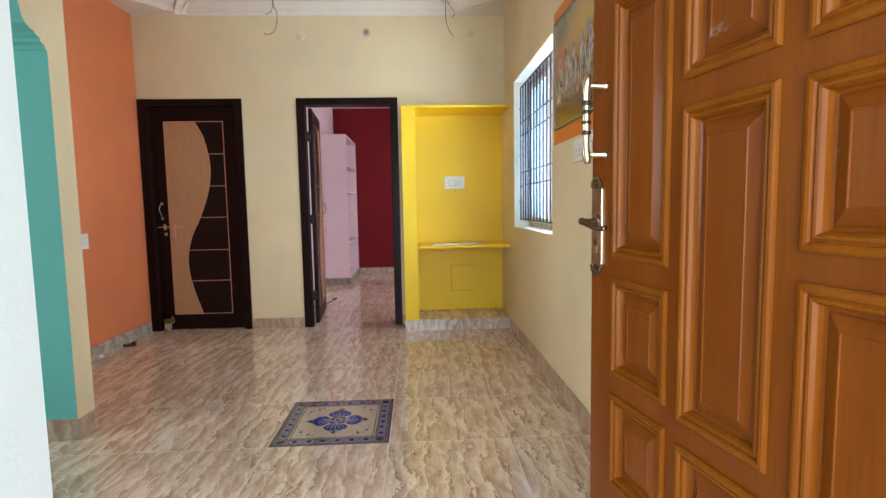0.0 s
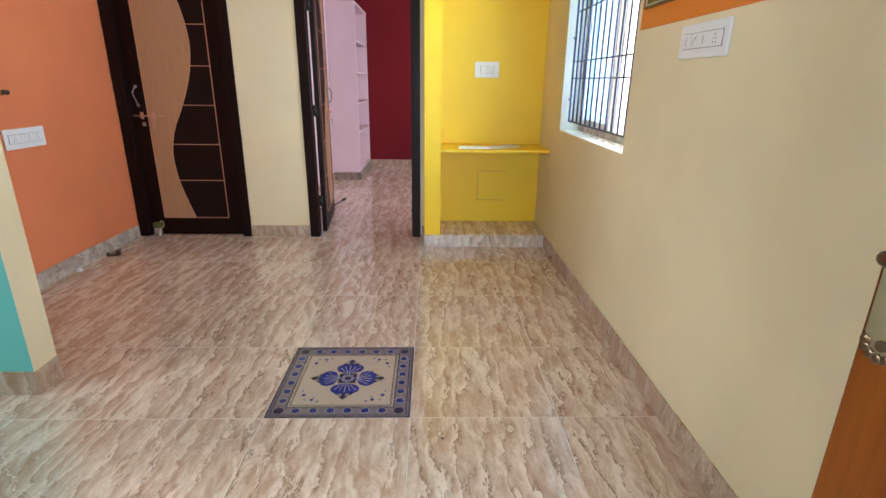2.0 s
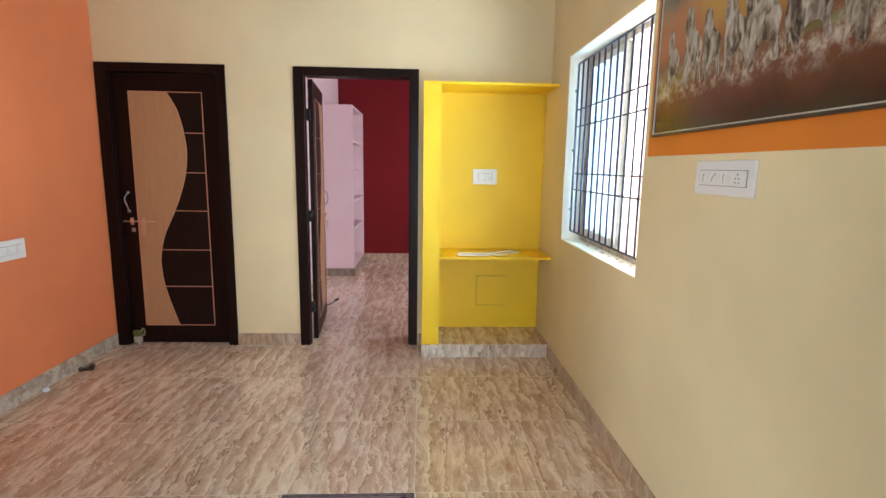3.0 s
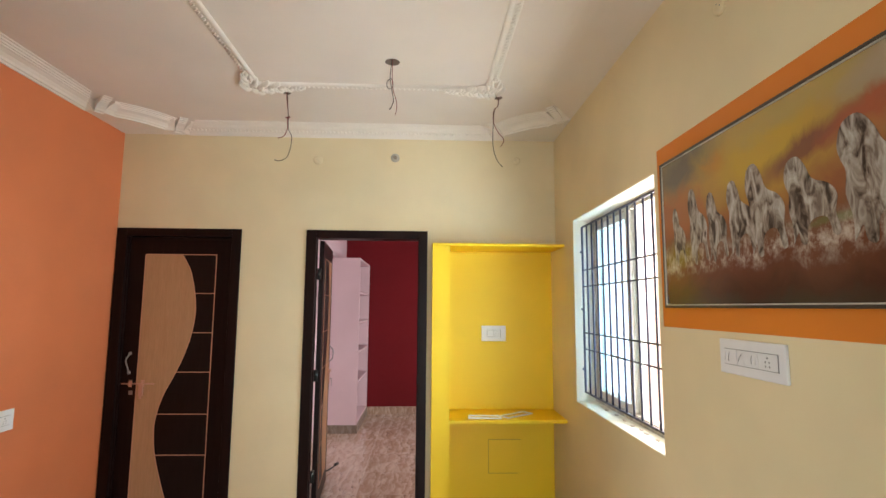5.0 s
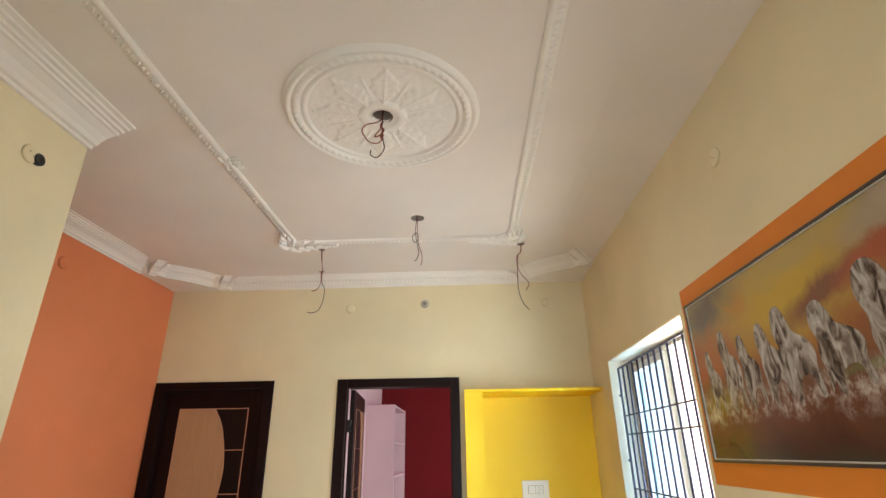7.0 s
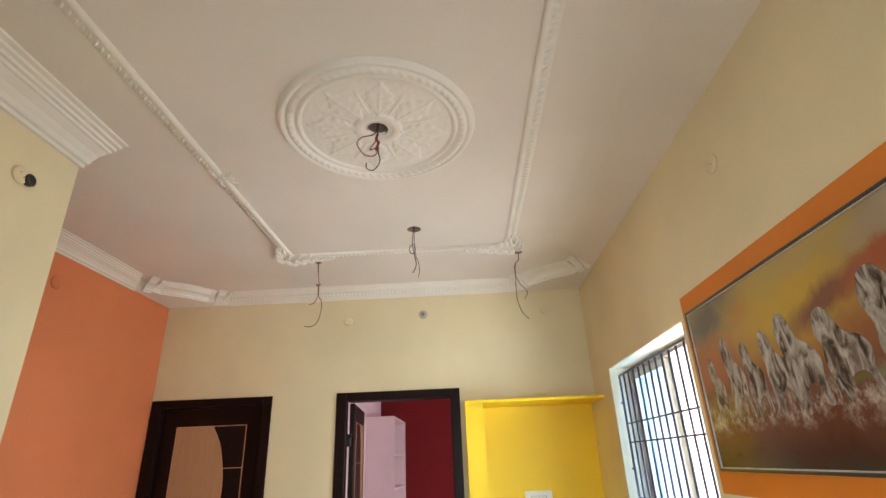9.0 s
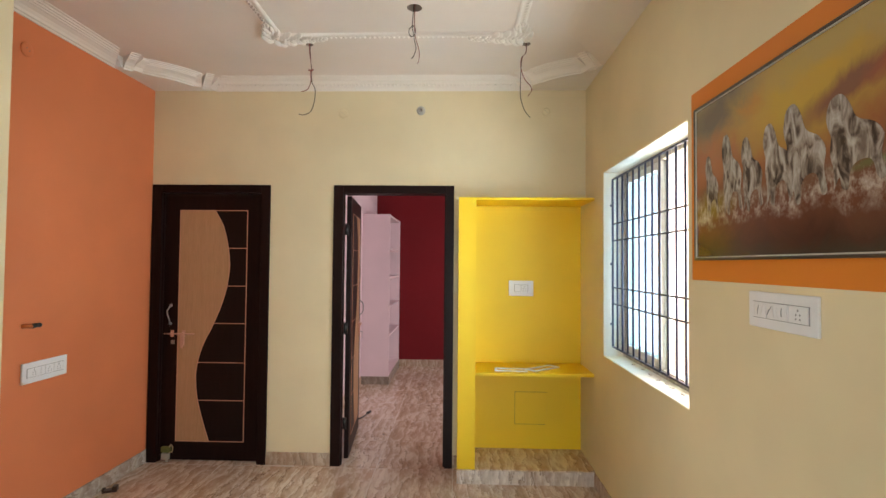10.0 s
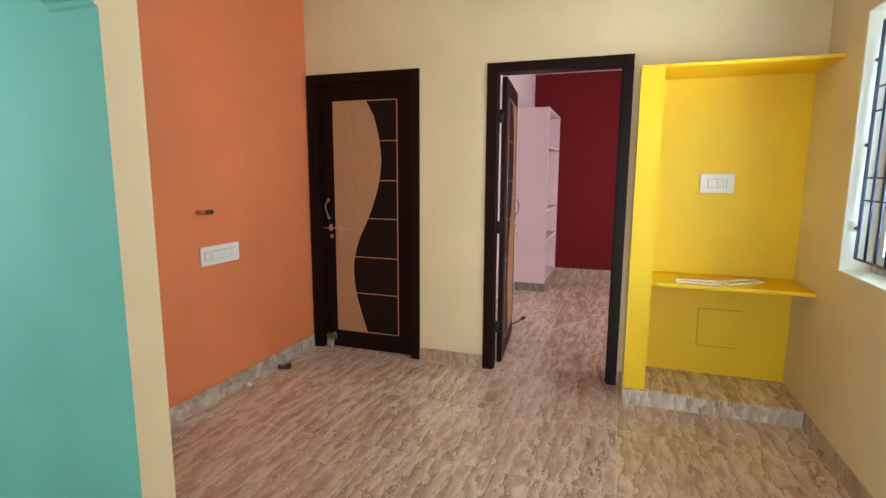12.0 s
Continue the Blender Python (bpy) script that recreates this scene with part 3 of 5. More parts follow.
def beaded_border():
    """Rectangular moulding: a smooth ridge inside, a bed with slanting leaves outside."""
    x0, x1, y0, y1 = -1.178, 0.282, 1.42, 4.10
    bm = bmesh.new()
    sweep(bm, [(x0, y0), (x0, y1), (x1, y1), (x1, y0)], [(-0.024, 0.0), (-0.024, 0.010), (-0.019, 0.018), (-0.012, 0.021), (-0.005, 0.018), (0.0, 0.009), (0.004, 0.008), (0.034, 0.006), (0.040, 0.004), (0.042, 0.0)][::-1], True)
    structure("ceiling_moulding", bm, POP, True, "raised white plaster moulding on the ceiling")
    bm = bmesh.new()
    step = 0.030
    for (ax, ay), (bx, by) in (((x0, y0), (x0, y1)), ((x0, y1), (x1, y1)), ((x1, y1), (x1, y0)), ((x1, y0), (x0, y0))):
        a, b = Vector((ax, ay)), Vector((bx, by))
        d = (b - a).normalized()
        for k in range(int((b - a).length / step)):
            c = a + d * step * (k + 0.5) + Vector((-d.y, d.x)) * 0.019
            blob(bm, (c.x, c.y, H - 0.009), (0.017, 0.0075, 0.007), math.degrees(math.atan2(d.y, d.x)) + 52, 1)
    structure("ceiling_moulding_leaves", bm, POP, True, "row of small plaster leaves on the ceiling moulding")
    for cx, cy, sx, sy in ((x0, y1, 1, -1), (x1, y1, -1, -1), (x0, y0, 1, 1), (x1, y0, -1, 1)):
        bm = bmesh.new()
        rnd = random.Random(5)
        # two sprays of curled leaves that run out along the two sides from a knot at the corner
        for ax, ay, reach, n in ((sx, 0, 0.30, 15), (0, sy, 0.17, 9)):
            for k in range(n):
                t = k / (n - 1)
                for side in (-1, 1):
                    across = side * (0.046 * (1 - t) + 0.012) * (0.8 + 0.35 * math.sin(k * 2.1))
                    px = cx - sx * 0.022 + ax * t * reach + (0 if ax else across)
                    py = cy - sy * 0.022 + ay * t * reach + (0 if ay else across)
                    turn = math.degrees(math.atan2(ay, ax)) + side * (38 - 20 * t)
                    blob(bm, (px, py, H - 0.014), (0.032 * (1.15 - 0.5 * t), 0.011, 0.026 * (1.2 - 0.6 * t)), turn, 2, 0.004)
            bow_pts = [(cx - sx * 0.022 + ax * reach * k / 8 + (0 if ax else 0.012 * math.sin(k * 1.2)), cy - sy * 0.022 + ay * reach * k / 8 + (0 if ay else 0.012 * math.sin(k * 1.2)), H - 0.020 + 0.0015 * k) for k in range(9)]
            tube(bm, spline(bow_pts, 4), 0.008, 8)
        blob(bm, (cx, cy, H - 0.012), (0.030, 0.018, 0.020), 45, 3, 0.006)
        structure("corner_ornament", bm, POP, True, "leafy plaster corner ornament on the ceiling")


beaded_border()
bm = bmesh.new()
for k, (dx, dy, turn) in enumerate(((0.0, 0.0, 90), (0.020, 0.028, 60), (0.020, -0.028, 120), (0.048, 0.034, 20), (0.048, -0.034, 160), (0.044, 0.0, 0), (-0.018, 0.04, 100), (-0.018, -0.04, 80))):
    blob(bm, (-1.178 + dx, 3.08 + dy, H - 0.010), (0.024, 0.008, 0.014 - 0.0006 * k), turn, 2, 0.002)
structure("side_ornament", bm, POP, True, "small plaster leaf ornament beside the ceiling moulding")


def medallion():
    """Round ceiling rose: two rope rings, leaf relief between, a hole in the middle."""
    cx, cy, R, r0 = -0.362, 2.765, 0.41, 0.05
    nr, na = 110, 300
    rnd = random.Random(3)
    bm = bmesh.new()
    grid = []
    for i in range(nr + 1):
        r = r0 + (R - r0) * i / nr
        q = r / R
        row = []
        for k in range(na):
            a = k * math.tau / na
            def ring(c, w, h):
                d = (q - c) / w
                return h * math.sqrt(max(0.0, 1 - d * d)) if abs(d) < 1 else 0.0
            z = 0.006 * (1 - max(0, (q - 0.96) / 0.04)) if q > 0.8 else 0.005
            z += ring(0.955, 0.038, 0.016)
            z += ring(0.875, 0.040, 0.020) * (1 + 0.16 * math.sin(a * 62 + q * 40))
            z += ring(0.79, 0.026, 0.012)
            z += ring(0.20, 0.05, 0.012)
            if 0.24 < q < 0.73:
                u = abs((a / math.tau * 8 + 0.25) % 1.0 - 0.5) * 2
                t = (q - 0.24) / 0.49
                wide = (0.22 + 0.56 * math.sin(math.pi * min(1.0, t * 1.15)) ** 0.8) * (1 - t ** 4) * (1 + 0.10 * math.cos(t * 30))
                if u < wide:
                    d = u / wide
                    z += 0.0075 * (1 - d * d) ** 0.4 * (1 + 0.07 * math.cos(d * 6 - t * 30)) + 0.004 * max(0, 1 - d * 6)
                elif u > 0.93 and t < 0.8:
                    z += 0.005 * math.sin(math.pi * t / 0.8)
                z += 0.0015 * noise.noise(Vector((math.cos(a) * q * 20, math.sin(a) * q * 20, 1.3)))
            if i == nr:
                z = 0.0
            if i == 0:
                z = -0.012
            row.append(bm.verts.new((cx + r * math.cos(a), cy + r * math.sin(a), H - z)))
        grid.append(row)
    for r1, r2 in zip(grid, grid[1:]):
        for k in range(na):
            bm.faces.new((r1[k], r1[(k + 1) % na], r2[(k + 1) % na], r2[k]))
    structure("ceiling_rose", bm, POP, True, "round white plaster ceiling rose with leaf relief")


medallion()

# skirting of tile strips
def skirting(name, x0, y0, x1, y1, out, h=0.098, mat=SKIRT, length=0.575, group="skirting tiles"):
    """Strips of tile along a wall from (x0, y0) to (x1, y1), proud by 9 mm on the side out=(ox, oy)."""
    root = thing(name, (x0, y0, 0), "", "", "", "structure")
    a, b = Vector((x0, y0)), Vector((x1, y1))
    L = (b - a).length
    d = (b - a) / L
    k = max(1, round(L / length))
    for i in range(k):
        s0, s1 = L * i / k + 0.0008, L * (i + 1) / k - 0.0008
        p, q = d * s0, d * s1
        o = Vector(out) * 0.009
        bm = bmesh.new()
        xs, ys = sorted((p.x, q.x + o.x) if abs(d.x) > 0.5 else (0.0, o.x)), sorted((p.y, q.y + o.y) if abs(d.y) > 0.5 else (0.0, o.y))
        if abs(d.x) > 0.5:
            xs = sorted((p.x, q.x))
        if abs(d.y) > 0.5:
            ys = sorted((p.y, q.y))
        box(bm, xs[0], xs[1], ys[0], ys[1], 0.0, h + 0.0015 * ((i * 7) % 3 - 1), 0.0012)
        part("skirting_tile", bm, mat, root)


skirting("baseboard", -1.516, 4.9, -1.017, 4.9, (0, -1))
skirting("baseboard", -0.098, 4.9, -0.062, 4.9, (0, -1))
skirting("baseboard", -2.44, 2.82, -2.44, 4.9, (1, 0), 0.10, SKIRT_GREY)
skirting("baseboard", 0.9, 0.64, 0.9, 4.645, (-1, 0), 0.098)
skirting("baseboard", -1.64, 2.636, -1.64, 2.778, (1, 0), 0.105)
skirting("baseboard", -3.99, 2.645, -1.64, 2.645, (0, -1), 0.105, SKIRT, 0.2)
skirting("baseboard", -1.29, 7.5, -1.29, 5.07, (1, 0))
skirting("baseboard", -0.93, 8.62, 2.0, 8.62, (0, -1), 0.105, SKIRT, 0.3)
skirting("baseboard", -1.65, 2.778, -2.43, 2.778, (0, 1))

# niche step and facing
step = thing("niche_step", (0.42, 4.65, 0), "glossy brown marble tile step in the yellow niche", "step", "", "structure")
for i, (a, b) in enumerate(((-0.062, 0.066), (0.067, 0.30), (0.301, 0.62), (0.621, 0.899))):
    bm = bmesh.new()
    box(bm, a - 0.42, b - 0.42, -0.018, -0.008 + (0.012 if i == 0 else 0.0), 0, 0.094, 0.001)
    part("facing_tile", bm, FACING, step)
bm = bmesh.new()
box(bm, 0.068 - 0.42, 0.899 - 0.42, -0.022, 0.40, 0.0945, 0.104, 0.0015)
part("tread_tile", bm, FLOOR, step)
bm = bmesh.new()
box(bm, 0.068 - 0.42, 0.899 - 0.42, -0.008, 0.40, 0, 0.0945)
part("step_body", bm, GROUT, step)
shelf = thing("wall_shelf", (0.48, 4.86, 0.745), "yellow painted slab shelf across the niche", "shelf")
bm = bmesh.new()
box(bm, 0.068 - 0.48, 0.899 - 0.48, -0.20, 0.19, 0, 0.022, 0.002)
part("shelf_board", bm, YELLOW, shelf)
cover = thing("niche_hatch", (0.513, 5.052, 0.416), "small yellow painted hatch cover in the niche back", "hatch cover")
bm = bmesh.new()
box(bm, -0.122, 0.122, -0.0035, 0.0, -0.122, 0.122, 0.001)
part("hatch_panel", bm, YELLOW, cover)
bm = bmesh.new()
for a, b, c, d in ((-0.126, -0.123, -0.126, 0.126), (-0.126, 0.126, 0.123, 0.126), (-0.126, 0.11, -0.126, -0.123)):
    box(bm, a, b, -0.0016, 0.0, c, d)
part("hatch_gap", bm, plain("dark_yellow_gap", (0.38, 0.24, 0.02), 0.7), cover)


# doors of the inner rooms
CURVE = [(0.382, 1.935), (0.345, 1.875), (0.309, 1.80), (0.275, 1.66), (0.259, 1.52), (0.268, 1.40), (0.292, 1.282), (0.340, 1.14), (0.394, 1.017),
         (0.452, 0.90), (0.487, 0.794), (0.505, 0.70), (0.508, 0.637), (0.500, 0.53), (0.483, 0.437), (0.445, 0.30), (0.396, 0.15)]


def curve_u(z, curve):
    for (u0, z0), (u1, z1) in zip(curve, curve[1:]):
        if z1 <= z <= z0:
            return u1 + (u0 - u1) * (z - z1) / (z0 - z1)
    return curve[0][0]


def flush_door_leaf(parent, sign, w=0.778):
    """Leaf with its hinge at the local origin; it runs along sign * x, its face to -y. 36 mm thick."""
    def bx(bm, u0, u1, y0, y1, z0, z1, bev=0.0):
        a, b = sorted((sign * u0, sign * u1))
        box(bm, a, b, y0, y1, z0, z1, bev)
    curve = CURVE if sign < 0 else [(0.784 - u, z) for u, z in CURVE]
    leaf = thing("door_leaf", (0, 0, 0), "dark brown door leaf with sand wave panel", "")
    leaf.parent = parent
    bm = bmesh.new()
    bx(bm, 0.0, w, 0.0, 0.036, 0.006, 2.0665, 0.002)
    part("leaf_body", bm, DARKWOOD, leaf)
    fine = [(u, z) for u, z in ((p.x, p.y) for p in spline([(u, z, 0) for u, z in curve], 4))]
    bm = bmesh.new()
    prism(bm, [(sign * u, z) for u, z in fine] + [(sign * 0.655, 0.15), (sign * 0.655, 1.935)], "y", -0.0022, -0.0002)
    part("wave_panel", bm, SAND, leaf, "sand coloured wave panel")
    zs = [1.935, 1.641, 1.347, 1.057, 0.754, 0.464, 0.15]
    for za, zb in zip(zs, zs[1:]):
        bm = bmesh.new()
        mids = [za - 0.003, *[z for u, z in fine if zb + 0.004 < z < za - 0.004], zb + 0.003]
        prism(bm, [(sign * 0.129, za - 0.003)] + [(sign * (curve_u(z, curve) - 0.004), z) for z in mids] + [(sign * 0.129, zb + 0.003)], "y", -0.0012, -0.0001)
        part("dark_panel", bm, DARKPANEL, leaf)
    for z in zs[1:-1]:
        bm = bmesh.new()
        bx(bm, 0.125, curve_u(z, curve), -0.0036, -0.0002, z - 0.003, z + 0.003)
        part("inlay_strip", bm, STRIP, leaf)
    bm = bmesh.new()
    for a, b, c, d in ((0.122, 0.658, 1.932, 1.938), (0.122, 0.658, 0.147, 0.153), (0.122, 0.128, 0.15, 1.935), (0.652, 0.658, 0.15, 1.935)):
        bx(bm, a, b, -0.0034, -0.0002, c, d)
    for (u0, z0), (u1, z1) in zip(fine, fine[1:]):
        prism(bm, [(sign * (u0 - 0.0028), z0), (sign * (u0 + 0.0028), z0), (sign * (u1 + 0.0028), z1), (sign * (u1 - 0.0028), z1)], "y", -0.0036, -0.0003)
    part("inlay_outline", bm, STRIP, leaf)
    # pull handle
    u = 0.717
    bm = bmesh.new()
    tube(bm, spline([(sign * u, -0.004, 1.190), (sign * (u + 0.004), -0.022, 1.172), (sign * (u + 0.009), -0.034, 1.15), (sign * (u + 0.004), -0.036, 1.122),
                     (sign * (u - 0.007), -0.034, 1.09), (sign * (u - 0.004), -0.02, 1.066), (sign * u, -0.004, 1.054)], 5), 0.0052, 8)
    for z in (1.192, 1.052):
        lathe(bm, [(0.013, 0.0), (0.013, 0.003), (0.008, 0.006), (0.003, 0.009)], 12, Matrix.Translation((sign * u, 0, z)) @ Matrix.Rotation(radians(90), 4, "X"))
    part("pull_handle", bm, CHROME, leaf, "small S-shaped steel pull handle", True)
    # sliding bolt
    bm = bmesh.new()
    a, b = sorted((sign * 0.520, sign * 0.758))
    tube(bm, [(a, -0.016, 0.974), (b, -0.016, 0.974)], 0.0052, 8)
    part("sliding_bolt", bm, COPPER, leaf, "copper finish sliding bolt", True)
    for uu in (0.700, 0.610):
        bm = bmesh.new()
        bx(bm, uu - 0.013, uu + 0.013, -0.004, 0, 0.948, 1.0, 0.001)
        bx(bm, uu - 0.008, uu + 0.008, -0.024, -0.004, 0.965, 0.984, 0.002)
        part("bolt_bracket", bm, COPPER, leaf)
    bm = bmesh.new()
    bx(bm, 0.60, 0.632, -0.019, -0.0055, 0.885, 0.972, 0.002)
    bx(bm, 0.608, 0.624, -0.012, -0.019, 0.866, 0.89, 0.001)
    part("bolt_hasp", bm, COPPER, leaf)
    bm = bmesh.new()
    bx(bm, 0.680, 0.708, -0.004, 0, 0.893, 0.923, 0.001)
    bx(bm, 0.688, 0.692, -0.0055, -0.003, 0.900, 0.916)
    bx(bm, 0.697, 0.703, -0.0055, -0.003, 0.898, 0.912)
    part("lock_plate", bm, CHROME, leaf)
    return leaf


def door_frame(parent, x0, x1, z1, left=0.072, right=0.062, y0=-0.012, y1=0.12):
    """Rebated dark frame round an opening; local x from x0 to x1, y0 proud of the wall."""
    for nm, a, b, za, zb in (("frame_post", x0, x0 + left, 0, z1), ("frame_post", x1 - right, x1, 0, z1), ("frame_head", x0 + left, x1 - right, z1 - 0.062, z1)):
        bm = bmesh.new()
        box(bm, a, b, y0, 0.028, za, zb, 0.003)
        a2, b2 = (a, b - 0.026) if nm == "frame_post" and a == x0 else (a + 0.02, b) if nm == "frame_post" else (a, b)
        box(bm, a2, b2, 0.0285, y1, za, zb, 0.002)
        part(nm, bm, DARKWOOD, parent)
    bm = bmesh.new()
    box(bm, x0 + left - 0.0, x0 + left + 0.006, 0.015, 0.04, 0, z1 - 0.06, 0.001)
    box(bm, x1 - right - 0.012, x1 - right, 0.015, 0.04, 0, z1 - 0.06, 0.001)
    part("frame_bead", bm, DARKWOOD, parent)


door1 = thing("door_1", (-1.972, 4.9, 0), "closed dark brown door with sand wave panel and peach inlay lines", "door", "inner room doors", "structure")
door_frame(door1, -0.462, 0.462, 2.13, 0.076, 0.070)
leaf1 = flush_door_leaf(door1, -1)
leaf1.location = (0.392, 0.042, 0)
# floor bolt of the closed door
fb = thing("door_stopper", (-2.292, 4.925, 0.0), "worn brass floor bolt at the foot of the closed door", "door stopper")
bm = bmesh.new()
box(bm, -0.045, 0.030, -0.012, 0.015, 0.062, 0.112, 0.010)
box(bm, -0.035, 0.020, -0.017, -0.010, 0.072, 0.100, 0.003)
part("bolt_case", bm, plain("tarnished_brass", (0.17, 0.18, 0.05), 0.4, 0.3), fb)
bm = bmesh.new()
box(bm, -0.034, 0.026, -0.022, 0.004, 0.016, 0.064, 0.006)
tube(bm, [(0.008, -0.014, 0.0), (0.008, -0.014, 0.03)], 0.010, 10)
part("bolt_foot", bm, plain("worn_steel", (0.55, 0.53, 0.48), 0.3, 0.6), fb)
bm = bmesh.new()
tube(bm, spline([(0.026, -0.01, 0.07), (0.050, -0.016, 0.078), (0.054, -0.016, 0.112), (0.036, -0.012, 0.130), (0.026, -0.008, 0.108)], 4), 0.0045, 6)
part("bolt_ring", bm, BRASS, fb, "", True)

door2 = thing("door_2", (-0.558, 4.9, 0), "dark brown door standing open into a bedroom", "door", "inner room doors", "structure")
door_frame(door2, -0.462, 0.462, 2.13, 0.076, 0.060)
leaf2 = flush_door_leaf(door2, 1)
leaf2.location = (-0.352, 0.135, 0)
leaf2.rotation_euler = (0, 0, radians(95.4))
for z in (0.28, 1.02, 1.80):
    bm = bmesh.new()
    tube(bm, [(-0.406, 0.124, z - 0.05), (-0.406, 0.124, z + 0.05)], 0.008, 10)
    box(bm, -0.409, -0.37, 0.121, 0.132, z - 0.045, z + 0.045)
    part("hinge", bm, BLACK, door2, "black painted steel butt hinge", True)


bm = bmesh.new()
tube(bm, [(0.694, -0.004, 0.905), (0.694, -0.03, 0.903)], 0.004, 6)
tube(bm, [(0.694 + 0.012 * math.cos(a), -0.03, 0.892 + 0.012 * math.sin(a)) for a in [k * math.tau / 10 for k in range(11)]], 0.0015, 5)
box(bm, 0.688, 0.699, -0.033, -0.031, 0.835, 0.882, 0.001)
box(bm, 0.698, 0.708, -0.029, -0.027, 0.842, 0.884, 0.001)
part("keys", bm, CHROME, leaf2, "small bunch of steel keys")

# entrance door: panelled teak
def teak_door():
    root = thing("entrance_door", (0.646, 0.500, 0), "polished orange-brown teak panelled door standing open beside the wall", "door", "", "structure",
                 rz=math.degrees(math.atan2(0.986, -0.168)) )
    W, T = 0.83, 0.04
    # local x runs from the hinge to the free edge, the face shown is towards +y
    cols = ((0.093, 0.281), (0.315, 0.508), (0.549, 0.737))
    rows = (((0.16, 0.44), (0.49, 0.703), (0.747, 0.967), (1.012, 1.56), (1.605, 1.93)),
            ((0.16, 0.69), (0.735, 1.297), (1.342, 1.93)),
            ((0.16, 0.44), (0.49, 1.024), (1.065, 1.294), (1.338, 1.93)))
    holes = []
    bm = bmesh.new()
    edges = []
    loops = [[(0, 0.005), (W, 0.005), (W, 2.06), (0, 2.06)]]
    for (s0, s1), zs in zip(cols, rows):
        for z0, z1 in zs:
            loops.append([(W - s1, z0), (W - s0, z0), (W - s0, z1), (W - s1, z1)])
            holes.append((W - s1, W - s0, z0, z1))
    for lp in loops:
        vs = [bm.verts.new((x, T / 2, z)) for x, z in lp]
        edges += [bm.edges.new((vs[i], vs[(i + 1) % 4])) for i in range(4)]
    bmesh.ops.triangle_fill(bm, use_beauty=True, use_dissolve=True, edges=edges)
    made = bmesh.ops.extrude_face_region(bm, geom=list(bm.faces))
    bmesh.ops.translate(bm, vec=(0, -T, 0), verts=[v for v in made["geom"] if isinstance(v, bmesh.types.BMVert)])
    part("stiles_and_rails", bm, TEAK, root)
    for x0, x1, z0, z1 in holes:
        # moulded surround: a stepped ring that falls from the stile into the sunk panel
        bm = bmesh.new()
        prof = [(x, T / 2 + y) for x, y in ((-0.001, 0.0005), (0.0, 0.0045), (0.003, 0.0072), (0.008, 0.0078), (0.012, 0.006), (0.014, 0.002), (0.0155, 0.002), (0.018, 0.0042), (0.022, 0.0035), (0.0255, -0.002), (0.028, -0.0095))]
        rings = [[bm.verts.new(p) for p in ((x0 + o, y, z0 + o), (x1 - o, y, z0 + o), (x1 - o, y, z1 - o), (x0 + o, y, z1 - o))] for o, y in prof]
        for r0, r1 in zip(rings, rings[1:]):
            for k in range(4):
                bm.faces.new((r0[k], r0[(k + 1) % 4], r1[(k + 1) % 4], r1[k]))
        part("panel_moulding", bm, TEAK_PALE, root, "golden teak panel moulding")
        bm = bmesh.new()
        prof = [(x, T / 2 + y) for x, y in ((0.028, -0.0095), (0.033, -0.011), (0.035, -0.0095), (0.054, -0.0015), (0.0555, 0.0), (0.057, 0.0), (0.0585, -0.001))]
        rings = [[bm.verts.new(p) for p in ((x0 + o, y, z0 + o), (x1 - o, y, z0 + o), (x1 - o, y, z1 - o), (x0 + o, y, z1 - o))] for o, y in prof]
        for r0, r1 in zip(rings, rings[1:]):
            for k in range(4):
                bm.faces.new((r0[k], r0[(k + 1) % 4], r1[(k + 1) % 4], r1[k]))
        bm.faces.new(rings[-1])
        back = [bm.verts.new(p) for p in ((x0, -T / 2 + 0.008, z0), (x1, -T / 2 + 0.008, z0), (x1, -T / 2 + 0.008, z1), (x0, -T / 2 + 0.008, z1))]
        bm.faces.new(back)
        part("raised_panel", bm, TEAK, root)
    f = T / 2
    # lever lock
    s = 0.028
    bm = bmesh.new()
    out = [(-0.023, -0.085), (-0.023, 0.085), (-0.014, 0.100), (-0.006, 0.110), (0, 0.113), (0.006, 0.110), (0.014, 0.100), (0.023, 0.085), (0.023, -0.085), (0.014, -0.100), (0.006, -0.110), (0, -0.113), (-0.006, -0.110), (-0.014, -0.100)]
    prism(bm, [(W - s + x, 1.078 + z) for x, z in out], "y", f, f + 0.005)
    bmesh.ops.bevel(bm, geom=[e for e in bm.edges if all(v.co.y > f + 0.004 for v in e.verts)], offset=0.0018, segments=2, profile=0.5, affect="EDGES")
    lock = part("lock_plate", bm, BRASS, root, "antique brass lock plate with scrolled ends")
    for zc in (1.172, 0.984):
        bm = bmesh.new()
        for k in range(7):
            a = math.pi * k / 6 if zc > 1.08 else math.pi + math.pi * k / 6
            c = (W - s + 0.018 * math.cos(a), f + 0.0055, zc + 0.016 * math.sin(a))
            lathe(bm, [(0.0062, 0.0), (0.0058, 0.0022), (0.003, 0.003)], 8, Matrix.Translation(c) @ Matrix.Rotation(radians(-90), 4, "X"))
        lathe(bm, [(0.007, 0.0), (0.007, 0.0014)], 10, Matrix.Translation((W - s, f + 0.0055, zc)) @ Matrix.Rotation(radians(-90), 4, "X"))
        part("scroll_ornament", bm, DARKBRASS, root)
    bm = bmesh.new()
